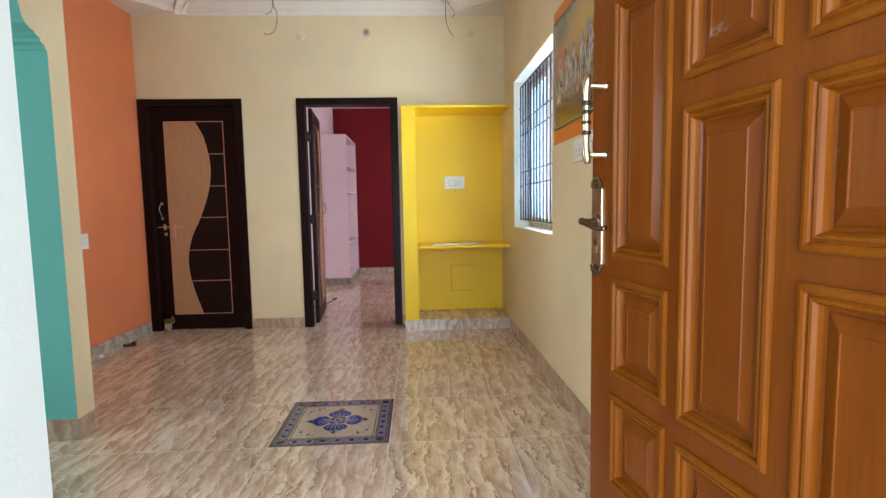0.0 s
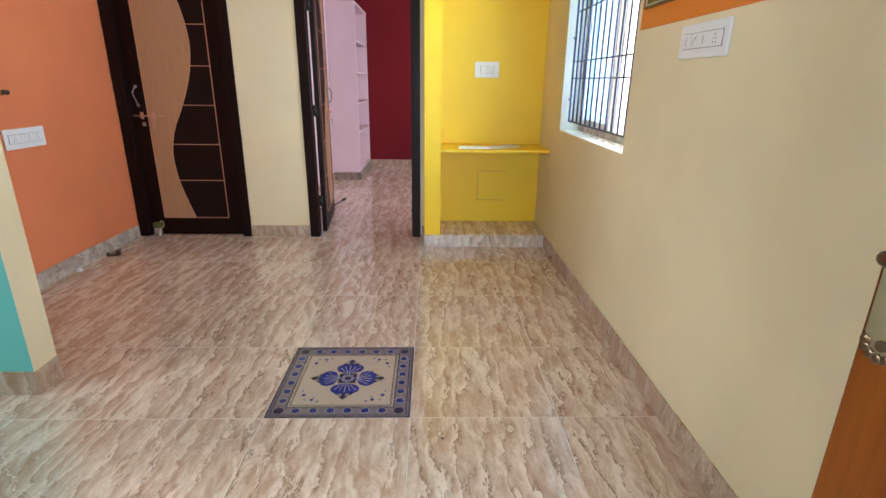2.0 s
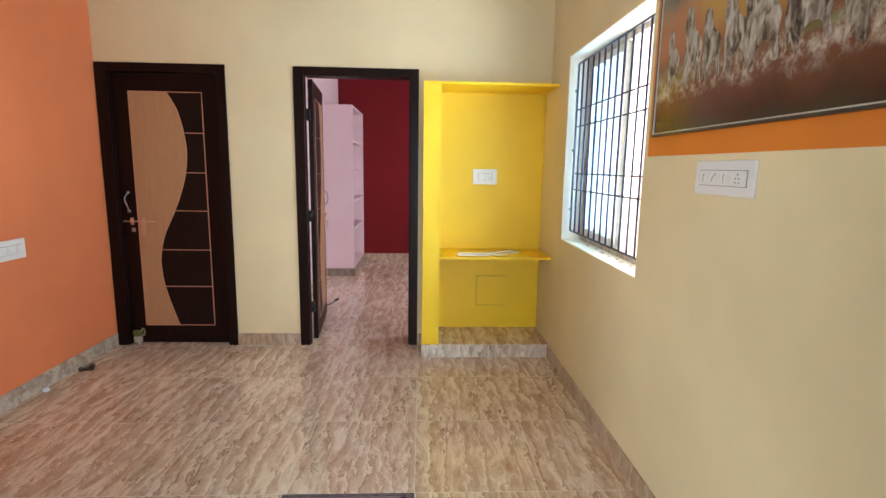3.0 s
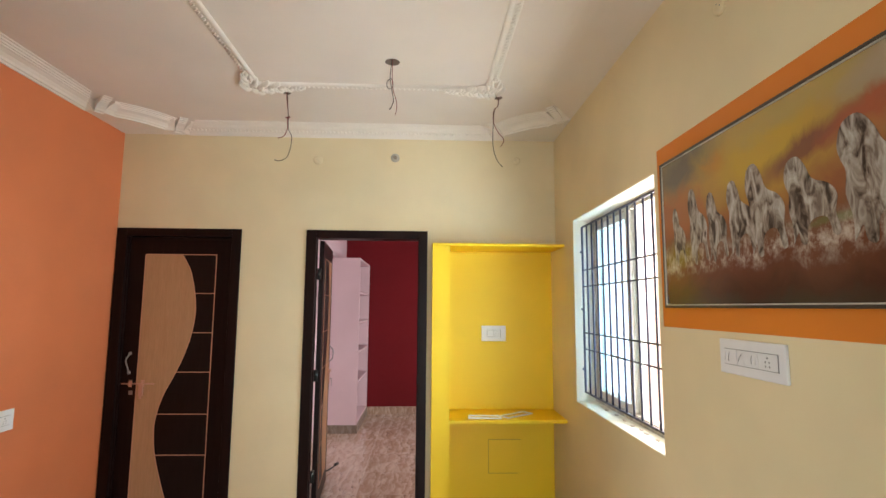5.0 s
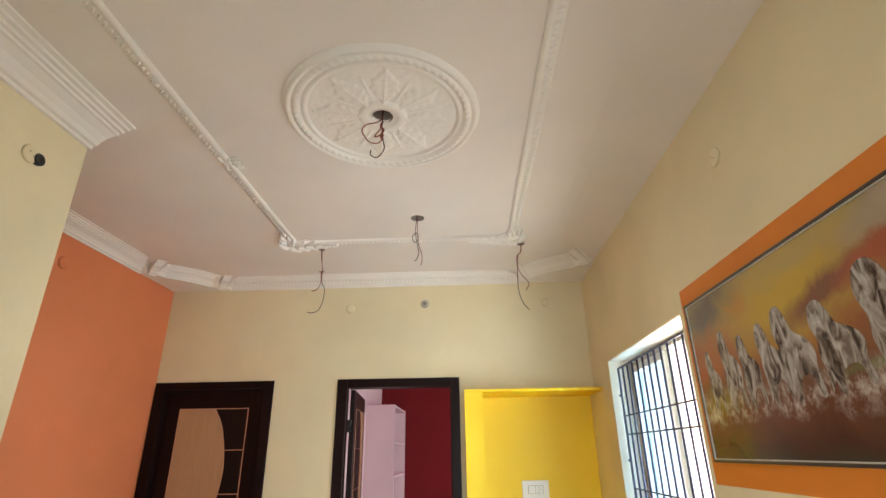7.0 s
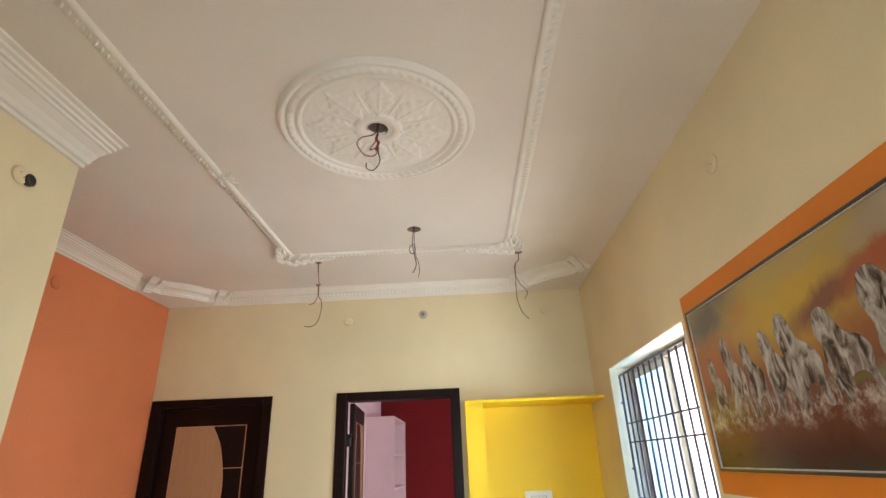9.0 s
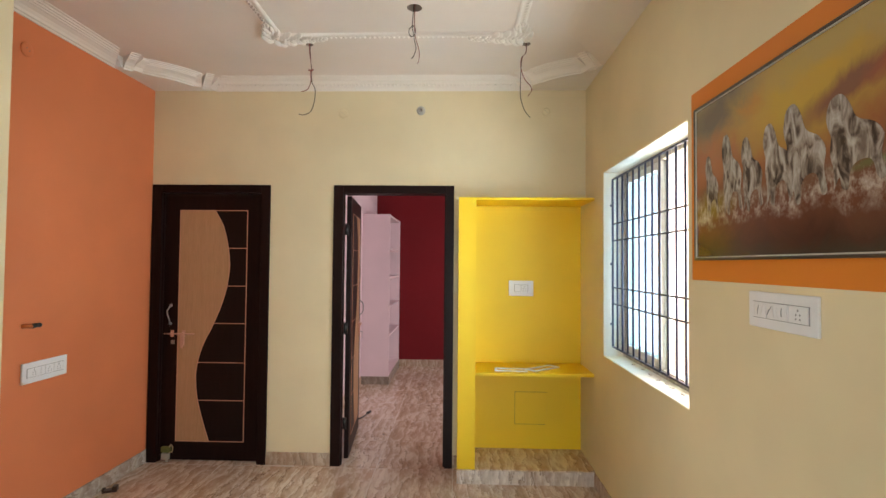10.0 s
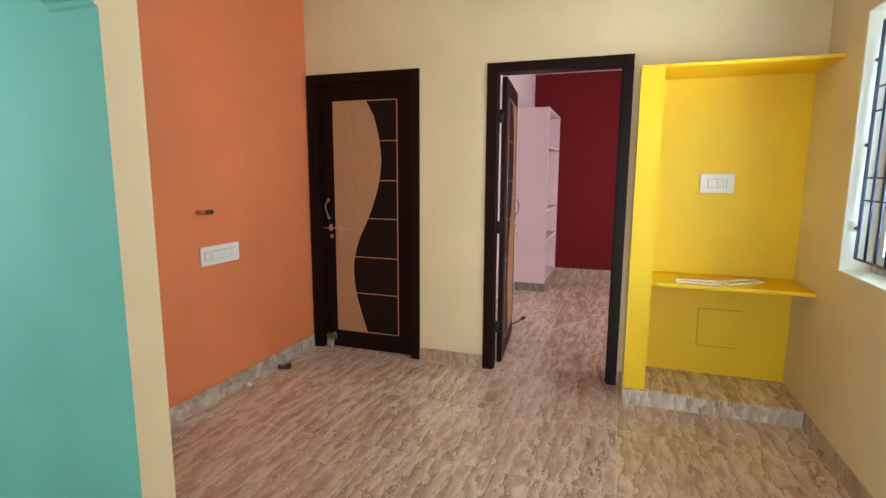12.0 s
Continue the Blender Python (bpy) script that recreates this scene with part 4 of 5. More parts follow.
    tube(bm, spline([(W - s, f + 0.004, 1.090), (W - s, f + 0.030, 1.090), (W - s - 0.006, f + 0.045, 1.092), (W - s - 0.026, f + 0.048, 1.089), (W - s - 0.052, f + 0.046, 1.082), (W - s - 0.078, f + 0.042, 1.077), (W - s - 0.098, f + 0.040, 1.079)], 4),
         [0.007] * 8 + [0.0085] * 4 + [0.0068] * 8 + [0.0055] * 5, 10)
    lathe(bm, [(0.017, 0.0), (0.017, 0.004), (0.011, 0.007)], 14, Matrix.Translation((W - s, f + 0.0045, 1.090)) @ Matrix.Rotation(radians(-90), 4, "X"))
    part("lever_handle", bm, DARKBRASS, root, "curved dark brass lever handle", True)
    bm = bmesh.new()
    lathe(bm, [(0.0095, 0.0), (0.0095, 0.002), (0.006, 0.003)], 14, Matrix.Translation((W - s, f + 0.0045, 1.042)) @ Matrix.Rotation(radians(-90), 4, "X"))
    box(bm, W - s - 0.002, W - s + 0.002, f + 0.005, f + 0.0062, 1.018, 1.04)
    part("key_cylinder", bm, DARKBRASS, root)
    # pull handle
    bm = bmesh.new()
    tube(bm, spline([(W - 0.058, f + 0.044, 1.220), (W - 0.057, f + 0.048, 1.245), (W - 0.057, f + 0.048, 1.285), (W - 0.057, f + 0.048, 1.34), (W - 0.057, f + 0.048, 1.385), (W - 0.058, f + 0.044, 1.412)], 4),
         [0.006, 0.008, 0.0095, 0.0095, 0.009, 0.008, 0.007, 0.0065, 0.0075, 0.009, 0.0095, 0.009, 0.0075, 0.0065, 0.007, 0.008, 0.009, 0.0095, 0.0095, 0.008, 0.006], 12)
    part("pull_handle", bm, BRASS, root, "antique brass vertical pull handle", True)
    for z in (1.24, 1.39):
        bm = bmesh.new()
        lathe(bm, [(0.010, 0.0), (0.009, 0.004), (0.0055, 0.008), (0.0055, 0.05)], 12, Matrix.Translation((W - 0.057, f, z)) @ Matrix.Rotation(radians(-90), 4, "X"))
        part("handle_post", bm, BRASS, root, "", True)
    bm = bmesh.new()
    for i, z in enumerate((1.288, 1.310, 1.332, 1.352)):
        lathe(bm, [(0.006, -0.006), (0.0106, -0.003), (0.0112, 0.0), (0.0100, 0.003), (0.006, 0.006)], 12, Matrix.Translation((W - 0.057, f + 0.048, z)))
    part("handle_grip_ring", bm, BLACK, root, "", True)
    return root


teak_door()


# window with reveal, sashes and a steel grille
def window():
    y0, y1, z0, z1 = 3.205, 4.44, 0.935, 2.152
    root = thing("window_1", (1.06, (y0 + y1) / 2, z0), "cream two-light sliding window in a white painted opening", "window", "", "structure")
    yc, h = (y0 + y1) / 2, z1 - z0
    hw = (y1 - y0) / 2
    bm = bmesh.new()
    t = 0.045
    box(bm, -0.03, 0.03, -hw, hw, 0, t, 0.002)
    box(bm, -0.03, 0.03, -hw, hw, h - t, h, 0.002)
    box(bm, -0.03, 0.03, -hw, -hw + t, t, h - t, 0.002)
    box(bm, -0.03, 0.03, hw - t, hw, t, h - t, 0.002)
    part("window_frame", bm, DIRTY, root, "dust-stained grey-brown outer frame")
    for a, b, xo in ((-0.02, hw - t - 0.002, 0.0135), (0.01, hw - t - 0.001, -0.0135)):
        sash = thing("sash", (xo, 0, 0), "cream sash with glass pane", "")
        sash.parent = root
        bm = bmesh.new()
        s = 0.042
        box(bm, -0.012, 0.012, a, b, t, t + s, 0.002)
        box(bm, -0.012, 0.012, a, b, h - t - s, h - t, 0.002)
        box(bm, -0.012, 0.012, a, a + s, t + s, h - t - s, 0.002)
        box(bm, -0.012, 0.012, b - s, b, t + s, h - t - s, 0.002)
        part("sash_frame", bm, UPVC, sash)
        bm = bmesh.new()
        box(bm, -0.0025, 0.0025, a + s, b - s, t + s, h - t - s)
        g = part("pane", bm, GLASS, sash, "clear pale blue glass pane")
        g.visible_shadow = False
    # pale lining of the opening
    bm = bmesh.new()
    box(bm, -0.157, -0.03, -hw, hw, -0.0, 0.004)
    box(bm, -0.157, -0.03, -hw, hw, h - 0.004, h)
    box(bm, -0.157, -0.03, -hw, -hw + 0.004, 0.004, h - 0.004)
    box(bm, -0.157, -0.03, hw - 0.004, hw, 0.004, h - 0.004)
    part("window_sill", bm, REVEAL, root, "pale painted window reveal and sill")
    gr = thing("window_grille", (0.95, yc, 1.0), "dark navy painted steel window grille of thin bars", "window grille")
    bm = bmesh.new()
    box(bm, -0.005, 0.005, hw - 0.048, hw - 0.030, 0, 1.10, 0.001)
    box(bm, -0.005, 0.005, -hw + 0.030, -hw + 0.048, 0, 1.10, 0.001)
    box(bm, -0.005, 0.005, -hw + 0.048, hw - 0.048, 1.09, 1.10)
    box(bm, -0.005, 0.005, -hw + 0.048, hw - 0.048, 0.0, 0.01)
    part("grille_frame", bm, NAVY, gr)
    n = 11
    for i in range(n):
        y = hw - 0.04 - (2 * hw - 0.08) * (i + 1) / (n + 1)
        bm = bmesh.new()
        tube(bm, [(0, y, 0.01), (0, y, 1.09)], 0.0058, 6)
        part("vertical_bar", bm, NAVY, gr, "", True)
    for z in (1.80, 1.692, 1.39, 1.285):
        bm = bmesh.new()
        box(bm, -0.0085, -0.004, -hw + 0.048, hw - 0.048, z - 1.0 - 0.004, z - 1.0 + 0.004)
        part("horizontal_bar", bm, NAVY, gr)
    for z in (1.93, 1.543, 1.148):
        for sgn in (-1, 1):
            bm = bmesh.new()
            tube(bm, [(0, sgn * (hw - 0.032), z - 1.0), (0, sgn * hw, z - 1.0)], 0.006, 6)
            lathe(bm, [(0.009, -0.004), (0.009, 0.004)], 8, Matrix.Translation((0, sgn * (hw - 0.012), z - 1.0)) @ Matrix.Rotation(radians(90), 4, "X"))
            part("fixing_stud", bm, NAVY, gr)
    rnd = random.Random(8)
    for k in range(7):
        deb = thing("plaster_crumb", (0.985 + rnd.uniform(-0.02, 0.03), 3.4 + 0.12 * k + rnd.uniform(-0.04, 0.04), z0 + 0.004), "small grey plaster crumb lying on the window sill", "debris", "crumbs on the window sill")
        bm = bmesh.new()
        blob(bm, (0, 0, 0.004), (rnd.uniform(0.006, 0.014), rnd.uniform(0.01, 0.025), 0.005), rnd.uniform(0, 90), 1, 0.003)
        part("crumb", bm, GROUT, deb)


window()


# switch plates and wall fittings
def on_wall(face):
    """Matrix that lays local x along the wall, z up, and -y out of the wall."""
    return {"back": Matrix(), "right": Matrix.Rotation(radians(-90), 4, "Z"), "left": Matrix.Rotation(radians(90), 4, "Z")}[face]


def switch_plate(loc, face, w, h, modules, label, inner=0.82):
    root = thing("switch_plate", loc, label, "switch plate", "wall switch plates", rz={"back": 0, "right": -90, "left": 90}[face])
    bm = bmesh.new()
    box(bm, -w / 2, w / 2, -0.011, 0, -h / 2, h / 2, 0.003)
    part("cover_plate", bm, SWITCH, root)
    iw, ih = w * inner, h * 0.46
    bm = bmesh.new()
    box(bm, -iw / 2, iw / 2, -0.0122, -0.0105, -ih / 2, ih / 2)
    part("module_gap", bm, SWITCH_DARK, root)
    total = sum(m for m, _ in modules)
    x = -iw / 2 + 0.0015
    unit = (iw - 0.003) / total
    for m, kind in modules:
        bm = bmesh.new()
        a, b = x + 0.0014, x + m * unit - 0.0014
        box(bm, a, b, -0.0145, -0.0115, -ih / 2 + 0.0018, ih / 2 - 0.0018, 0.0008)
        c = (a + b) / 2
        part("socket" if kind == "o" else "rocker", bm, SWITCH, root)
        if kind == "o":
            bm = bmesh.new()
            for dx, dz, r in ((0, ih * 0.24, 0.0036), (-ih * 0.16, 0, 0.0029), (ih * 0.16, 0, 0.0029), (-ih * 0.17, -ih * 0.24, 0.0029), (ih * 0.17, -ih * 0.24, 0.0029)):
                lathe(bm, [(r, 0), (r, 0.0006)], 8, Matrix.Translation((c + dx, -0.0144, dz)) @ Matrix.Rotation(radians(90), 4, "X"))
            part("socket_holes", bm, SWITCH_DARK, root)
        x += m * unit
    return root


switch_plate((-2.44, 3.918, 0.908), "left", 0.315, 0.115, [(3, "o"), (1, "s"), (2, "o"), (2.4, "o")], "white plastic switch and socket plate on the orange wall")
switch_plate((0.433, 5.052, 1.348), "back", 0.192, 0.120, [(1, "s"), (1, "o")], "white plastic switch and socket plate in the yellow niche", 0.56)
film_plate = switch_plate((0.9, 2.594, 1.398), "right", 0.315, 0.112, [(2, "s"), (3, "s"), (2.5, "o")], "white plastic switch and socket plate, still under crumpled clear film")
rnd = random.Random(11)
for k in range(9):
    bm = bmesh.new()
    x = -0.118 + 0.019 * k
    lean = rnd.uniform(-0.006, 0.010)
    tube(bm, [(x - lean, -0.0155, -0.019 + rnd.uniform(0, 0.008)), (x, -0.0175, rnd.uniform(-0.004, 0.006)), (x + lean, -0.0155, 0.018 - rnd.uniform(0, 0.008))], 0.0009, 4)
    part("film_crease", bm, SWITCH_DARK if k % 3 == 1 else SWITCH, film_plate, "crease of clear wrapping film", True)


def round_box(loc, face, mat, label, r=0.036, centre=None, cup=False):
    root = thing("wall_lamp_holder" if cup else "junction_cover", loc, label, "lamp holder" if cup else "junction cover", "" if cup else "round wall junction covers", rz={"back": 0, "right": -90, "left": 90}[face])
    bm = bmesh.new()
    m = Matrix.Rotation(radians(90), 4, "X")
    lathe(bm, [(r, 0), (r, 0.006), (r * 0.9, 0.010), (r * 0.5, 0.011)], 24, m)
    part("cover_disc", bm, mat, root, "", True)
    if centre:
        bm = bmesh.new()
        lathe(bm, [(r * 0.42, 0.010), (r * 0.42, 0.022), (r * 0.30, 0.024), (r * 0.28, 0.016)], 16, m)
        part("lamp_socket", bm, centre, root, "", True)
    else:
        bm = bmesh.new()
        for dx, dz in ((-0.008, 0.006), (0.009, -0.007)):
            lathe(bm, [(0.0025, 0.0105), (0.0025, 0.0118)], 8, Matrix.Translation((dx, 0, dz)) @ m)
        part("screw_hole", bm, SWITCH_DARK, root)


round_box((-0.356, 4.9, 2.708), "back", plain("dusty_plastic", (0.50, 0.46, 0.38), 0.6), "grey-white round lamp holder high on the cream wall", 0.034, HOLE, True)
round_box((-0.954, 4.9, 2.682), "back", CREAM, "cream painted round junction cover on the wall", 0.036)
round_box((0.60, 4.9, 2.70), "back", CREAM, "cream painted round junction cover near the corner", 0.030)
round_box((0.9, 2.65, 2.600), "right", CREAM, "cream painted round junction cover over the picture", 0.036)
round_box((-2.44, 3.73, 2.69), "left", ORANGE, "orange painted round junction cover", 0.040)
round_box((-1.64, 2.535, 2.652), "left", CREAM, "cream painted round junction cover beside the black holder", 0.034)
root = thing("spotlight_holder", (-1.64, 2.572, 2.648), "small black round holder on the cream wall", "lamp holder")
bm = bmesh.new()
lathe(bm, [(0.024, 0), (0.024, 0.014), (0.019, 0.018), (0.012, 0.012)], 18, Matrix.Rotation(radians(90), 4, "Y"))
part("holder_cup", bm, BLACK, root, "", True)

# taped wire stub on the orange wall
root = thing("wire_stub", (-2.44, 3.81, 1.167), "taped wire ends poking out of the orange wall", "wire stub")
bm = bmesh.new()
tube(bm, spline([(0.0, -0.05, 0.004), (0.018, -0.04, 0.006), (0.022, -0.01, 0.0)], 4), 0.012, 8)
part("tape", bm, TAPE, root, "", True)
bm = bmesh.new()
tube(bm, spline([(0.022, -0.012, 0.0), (0.025, 0.015, 0.004), (0.022, 0.05, 0.002)], 4), [0.013, 0.014, 0.011, 0.014, 0.013, 0.010, 0.013, 0.014, 0.009], 8)
part("black_wire", bm, BLACK, root, "", True)


# wires that hang from the ceiling
def hanging(loc, strands, label):
    root = thing("hanging_wire", loc, label, "electric wire", "wires hanging from the ceiling")
    for nm, mat, pts, r in strands:
        bm = bmesh.new()
        tube(bm, spline(pts, 7), r, 6)
        part(nm, bm, mat, root, "", True)


def loop_at(x, z, rx, rz):
    return [(x + rx * math.cos(a), 0.01 * math.sin(a), z + rz * math.sin(a)) for a in [math.pi / 2 + k * math.tau / 6 for k in range(7)]]


hanging((LAMPS[0][0], LAMPS[0][1], H), (
    ("red_wire", WIRE_RED, [(0, 0, 0.05), (0.002, 0, -0.04), (0.012, 0, -0.11), *loop_at(0.014, -0.165, 0.016, 0.008), (0.012, 0, -0.19), (0.014, 0, -0.24), (-0.006, 0, -0.29), (-0.045, 0, -0.305)], 0.0026),
    ("black_wire", WIRE_BLACK, [(0.004, 0, 0.05), (0.008, 0, -0.06), (0.016, 0.004, -0.16), (0.020, 0, -0.24), (0.042, 0, -0.29), (0.040, 0, -0.36), (0.018, 0, -0.43), (-0.025, 0, -0.455), (-0.062, 0, -0.45)], 0.0026)), "two thin dark wires hanging from a ceiling hole")
hanging((LAMPS[1][0], LAMPS[1][1], H), (
    ("black_wire", WIRE_BLACK, [(0, 0, 0.05), (-0.008, 0, -0.04), (-0.012, 0, -0.09), *loop_at(-0.012, -0.13, 0.018, 0.034), (0.004, 0, -0.19), (0.010, 0, -0.23), (-0.004, 0, -0.27), (-0.014, 0, -0.28)], 0.0024),
    ("brown_wire", WIRE_RED, [(0.004, 0, 0.05), (0.0, 0, -0.06), (0.006, 0, -0.16), (0.026, 0, -0.23), (0.028, 0, -0.28), (0.020, 0, -0.31)], 0.002)), "short looped wires hanging from a ceiling hole")
hanging((LAMPS[2][0], LAMPS[2][1], H), (
    ("red_wire", WIRE_RED, [(0, 0, 0.05), (0, 0, -0.05), (-0.028, 0, -0.09), (-0.030, 0, -0.16), (-0.004, 0, -0.23), (0.030, 0, -0.27), (0.036, 0, -0.30), (0.014, 0, -0.335)], 0.0024),
    ("black_wire", WIRE_BLACK, [(0.002, 0, 0.05), (0.002, 0, -0.05), (-0.024, 0, -0.09), (-0.032, 0, -0.20), (-0.034, 0, -0.33), (-0.01, 0, -0.42), (0.028, 0, -0.47)], 0.0024)), "long dark wires hanging from a ceiling hole")
hanging((LAMPS[3][0], LAMPS[3][1], H), (
    ("red_wire", WIRE_RED, [(0.0, 0, 0.05), (-0.01, 0, -0.02), (-0.07, 0.01, -0.03), (-0.085, 0.0, -0.07), (-0.05, -0.01, -0.13), (-0.01, 0, -0.13), (0.006, 0, -0.09), (-0.03, 0, -0.10), (0.0, 0, -0.05)], 0.0026),
    ("black_wire", WIRE_BLACK, [(0.004, 0, 0.05), (0.0, 0, -0.03), (0.002, 0, -0.10), (0.012, 0, -0.16), (-0.014, 0, -0.20), (-0.042, 0, -0.19), (-0.044, 0, -0.165)], 0.0026),
    ("twisted_wires", WIRE_RED, [(0.002, 0.004, -0.02), (-0.006, 0, -0.05), (0.008, -0.003, -0.07), (-0.005, 0.002, -0.095), (0.006, 0, -0.115)], 0.0045)), "tangle of red and black wires from the ceiling rose")


# picture on its painted orange border
def picture():
    bm = bmesh.new()
    box(bm, 0.8975, 0.902, 1.74, 3.165, 1.477, 2.238)
    structure("trim", bm, PIC_ORANGE, label="bright orange painted rectangle round the picture")
    y0, y1, z0, z1 = 1.84, 3.115, 1.555, 2.160
    root = thing("framed_picture", (0.8973, (y0 + y1) / 2, z0), "glazed picture of pale shapes before a golden sky, thin dark frame", "picture")
    hw, h = (y1 - y0) / 2, z1 - z0
    bm = bmesh.new()
    f = 0.010
    for a, b, c, d in ((-hw, hw, 0, f), (-hw, hw, h - f, h), (-hw, -hw + f, f, h - f), (hw - f, hw, f, h - f)):
        box(bm, -0.016, 0, a, b, c, d, 0.002)
    part("picture_frame", bm, plain("dark_silver_frame", (0.10, 0.085, 0.07), 0.3, 0.6), root)
    bm = bmesh.new()
    for a, b, c, d in ((-hw + f, hw - f, f, f + 0.004), (-hw + f, hw - f, h - f - 0.004, h - f), (-hw + f, -hw + f + 0.004, f, h - f), (hw - f - 0.004, hw - f, f, h - f)):
        box(bm, -0.0135, 0, a, b, c, d)
    part("frame_slip", bm, plain("pale_slip", (0.55, 0.52, 0.45), 0.3), root)
    bm = bmesh.new()
    box(bm, -0.009, 0, -hw + f, hw - f, f, h - f)
    part("print", bm, PRINT, root)
    # plain pale shapes: a rounded upright top, a broad middle and tapering feet; (place, foot, top, width)
    shapes = ((0.510, 0.165, 0.395, 0.105), (0.375, 0.160, 0.445, 0.140), (0.255, 0.160, 0.405, 0.130), (0.125, 0.165, 0.415, 0.150),
              (0.010, 0.155, 0.440, 0.190), (-0.165, 0.170, 0.410, 0.200), (-0.375, 0.150, 0.455, 0.260), (-0.560, 0.16, 0.400, 0.13))
    for i, (y, zb, zt, w) in enumerate(shapes):
        hgt = zt - zb
        pts = [(0.30, 0.02), (0.30, 0.22), (0.36, 0.40), (0.34, 0.58), (0.40, 0.70), (0.42, 0.82), (0.34, 0.97), (0.16, 1.0), (0.02, 0.88), (-0.10, 0.70),
               (-0.36, 0.60), (-0.50, 0.46), (-0.46, 0.28), (-0.52, 0.08), (-0.42, 0.05), (-0.32, 0.24), (-0.12, 0.26), (0.02, 0.18), (0.06, 0.0), (0.16, 0.02), (0.20, 0.14)]
        sm = spline([(a, b, 0) for a, b in pts + pts[:1]], 4)[:-1]
        bm = bmesh.new()
        prism(bm, [(y + p.x * w * 0.95, zb + p.y * hgt) for p in sm], "x", -0.0098 - 0.00012 * i, -0.0088)
        part("pale_shape", bm, PALE, root)


picture()

# loose switch-plate frames on the shelf
def loose_frame(loc, rz, w, d, label):
    root = thing("loose_cover_frame", loc, label, "cover frame", "loose cover frames on the shelf", rz=rz)
    bm = bmesh.new()
    t = 0.014
    for a, b, c, e in ((-w / 2, w / 2, -d / 2, -d / 2 + t), (-w / 2, w / 2, d / 2 - t, d / 2), (-w / 2, -w / 2 + t, -d / 2 + t, d / 2 - t), (w / 2 - t, w / 2, -d / 2 + t, d / 2 - t)):
        box(bm, a, b, c, e, 0, 0.009, 0.0015)
    part("plastic_frame", bm, SWITCH, root)


loose_frame((0.325, 4.757, 0.767), -3, 0.235, 0.10, "white plastic cover frame lying on the yellow shelf")
loose_frame((0.565, 4.83, 0.767), 38, 0.26, 0.10, "white plastic cover frame lying askew on the yellow shelf")

# bedroom: open shelving unit, cable
unit = thing("open_shelf_unit", (-1.11, 7.98, 0), "tall pale pink built-in shelving unit, empty", "shelving unit")
x0, x1, ya, yb = -0.178, 0.175, -0.50, 0.62
bm = bmesh.new()
box(bm, x0, x1, ya, ya + 0.03, 0, 2.165, 0.002)
part("side_panel", bm, PINK, unit)
bm = bmesh.new()
box(bm, x0, x1, yb - 0.03, yb, 0, 2.165, 0.002)
part("side_panel", bm, PINK, unit)
bm = bmesh.new()
box(bm, x0, x0 + 0.02, ya + 0.03, yb - 0.03, 0, 2.165)
part("back_panel", bm, PINK, unit)
for z in (0.10, 0.60, 0.965, 1.335, 1.71, 2.14):
    bm = bmesh.new()
    box(bm, x0 + 0.02, x1 - 0.004, ya + 0.03, yb - 0.03, z, z + 0.025, 0.001)
    part("shelf", bm, PINK, unit)
bm = bmesh.new()
box(bm, x0, x1 + 0.008, ya - 0.009, ya - 0.001, 0, 0.10, 0.001)
box(bm, x1, x1 + 0.008, ya - 0.001, yb, 0, 0.10, 0.001)
part("plinth_tile", bm, PLINTH, unit)
root = thing("loose_cable", (-0.99, 6.10, 0), "short black cable end lying on the bedroom floor", "cable")
bm = bmesh.new()
tube(bm, spline([(-0.16, -0.30, 0.006), (-0.06, -0.10, 0.006), (0.0, 0.0, 0.010), (0.03, 0.05, 0.03)], 6), 0.006, 6)
tube(bm, [(0.03, 0.05, 0.03), (0.05, 0.09, 0.035)], 0.014, 8)
part("cable_and_plug", bm, BLACK, root, "", True)

# bits on the floor
root = thing("broken_shard", (-2.365, 4.40, 0), "dark brown broken shard lying by the skirting", "debris")
bm = bmesh.new()
box(bm, -0.035, 0.035, -0.02, 0.02, 0.0, 0.012, 0.004)
box(bm, 0.012, 0.036, -0.022, 0.018, 0.010, 0.030, 0.004)
box(bm, -0.036, -0.022, -0.02, 0.01, 0.010, 0.022, 0.003)
bmesh.ops.rotate(bm, verts=bm.verts, matrix=Matrix.Rotation(radians(20), 3, "Z"))
bmesh.ops.scale(bm, verts=bm.verts, vec=(1.25, 1.25, 1.25))
part("shard_piece", bm, plain("dark_brown_bakelite", (0.05, 0.022, 0.014), 0.4), root)
for loc, size, mat, lab in (((-2.395, 4.06, 0), (0.020, 0.018, 0.015), SWITCH, "white plaster lump by the grey skirting"), ((0.034, 2.353, 0), (0.005, 0.005, 0.003), BLACK, "tiny black speck on the marble floor"),
                            ((0.537, 4.44, 0), (0.016, 0.006, 0.004), SWITCH, "small white scrap on the marble floor"), ((-0.72, 5.62, 0), (0.008, 0.006, 0.004), BLACK, "tiny black speck on the bedroom floor")):
    root = thing("floor_crumb", loc, lab, "debris")
    bm = bmesh.new()
    blob(bm, (0, 0, size[2] * 0.8), size, 20, 2, 0.002)
    part("crumb", bm, mat, root)


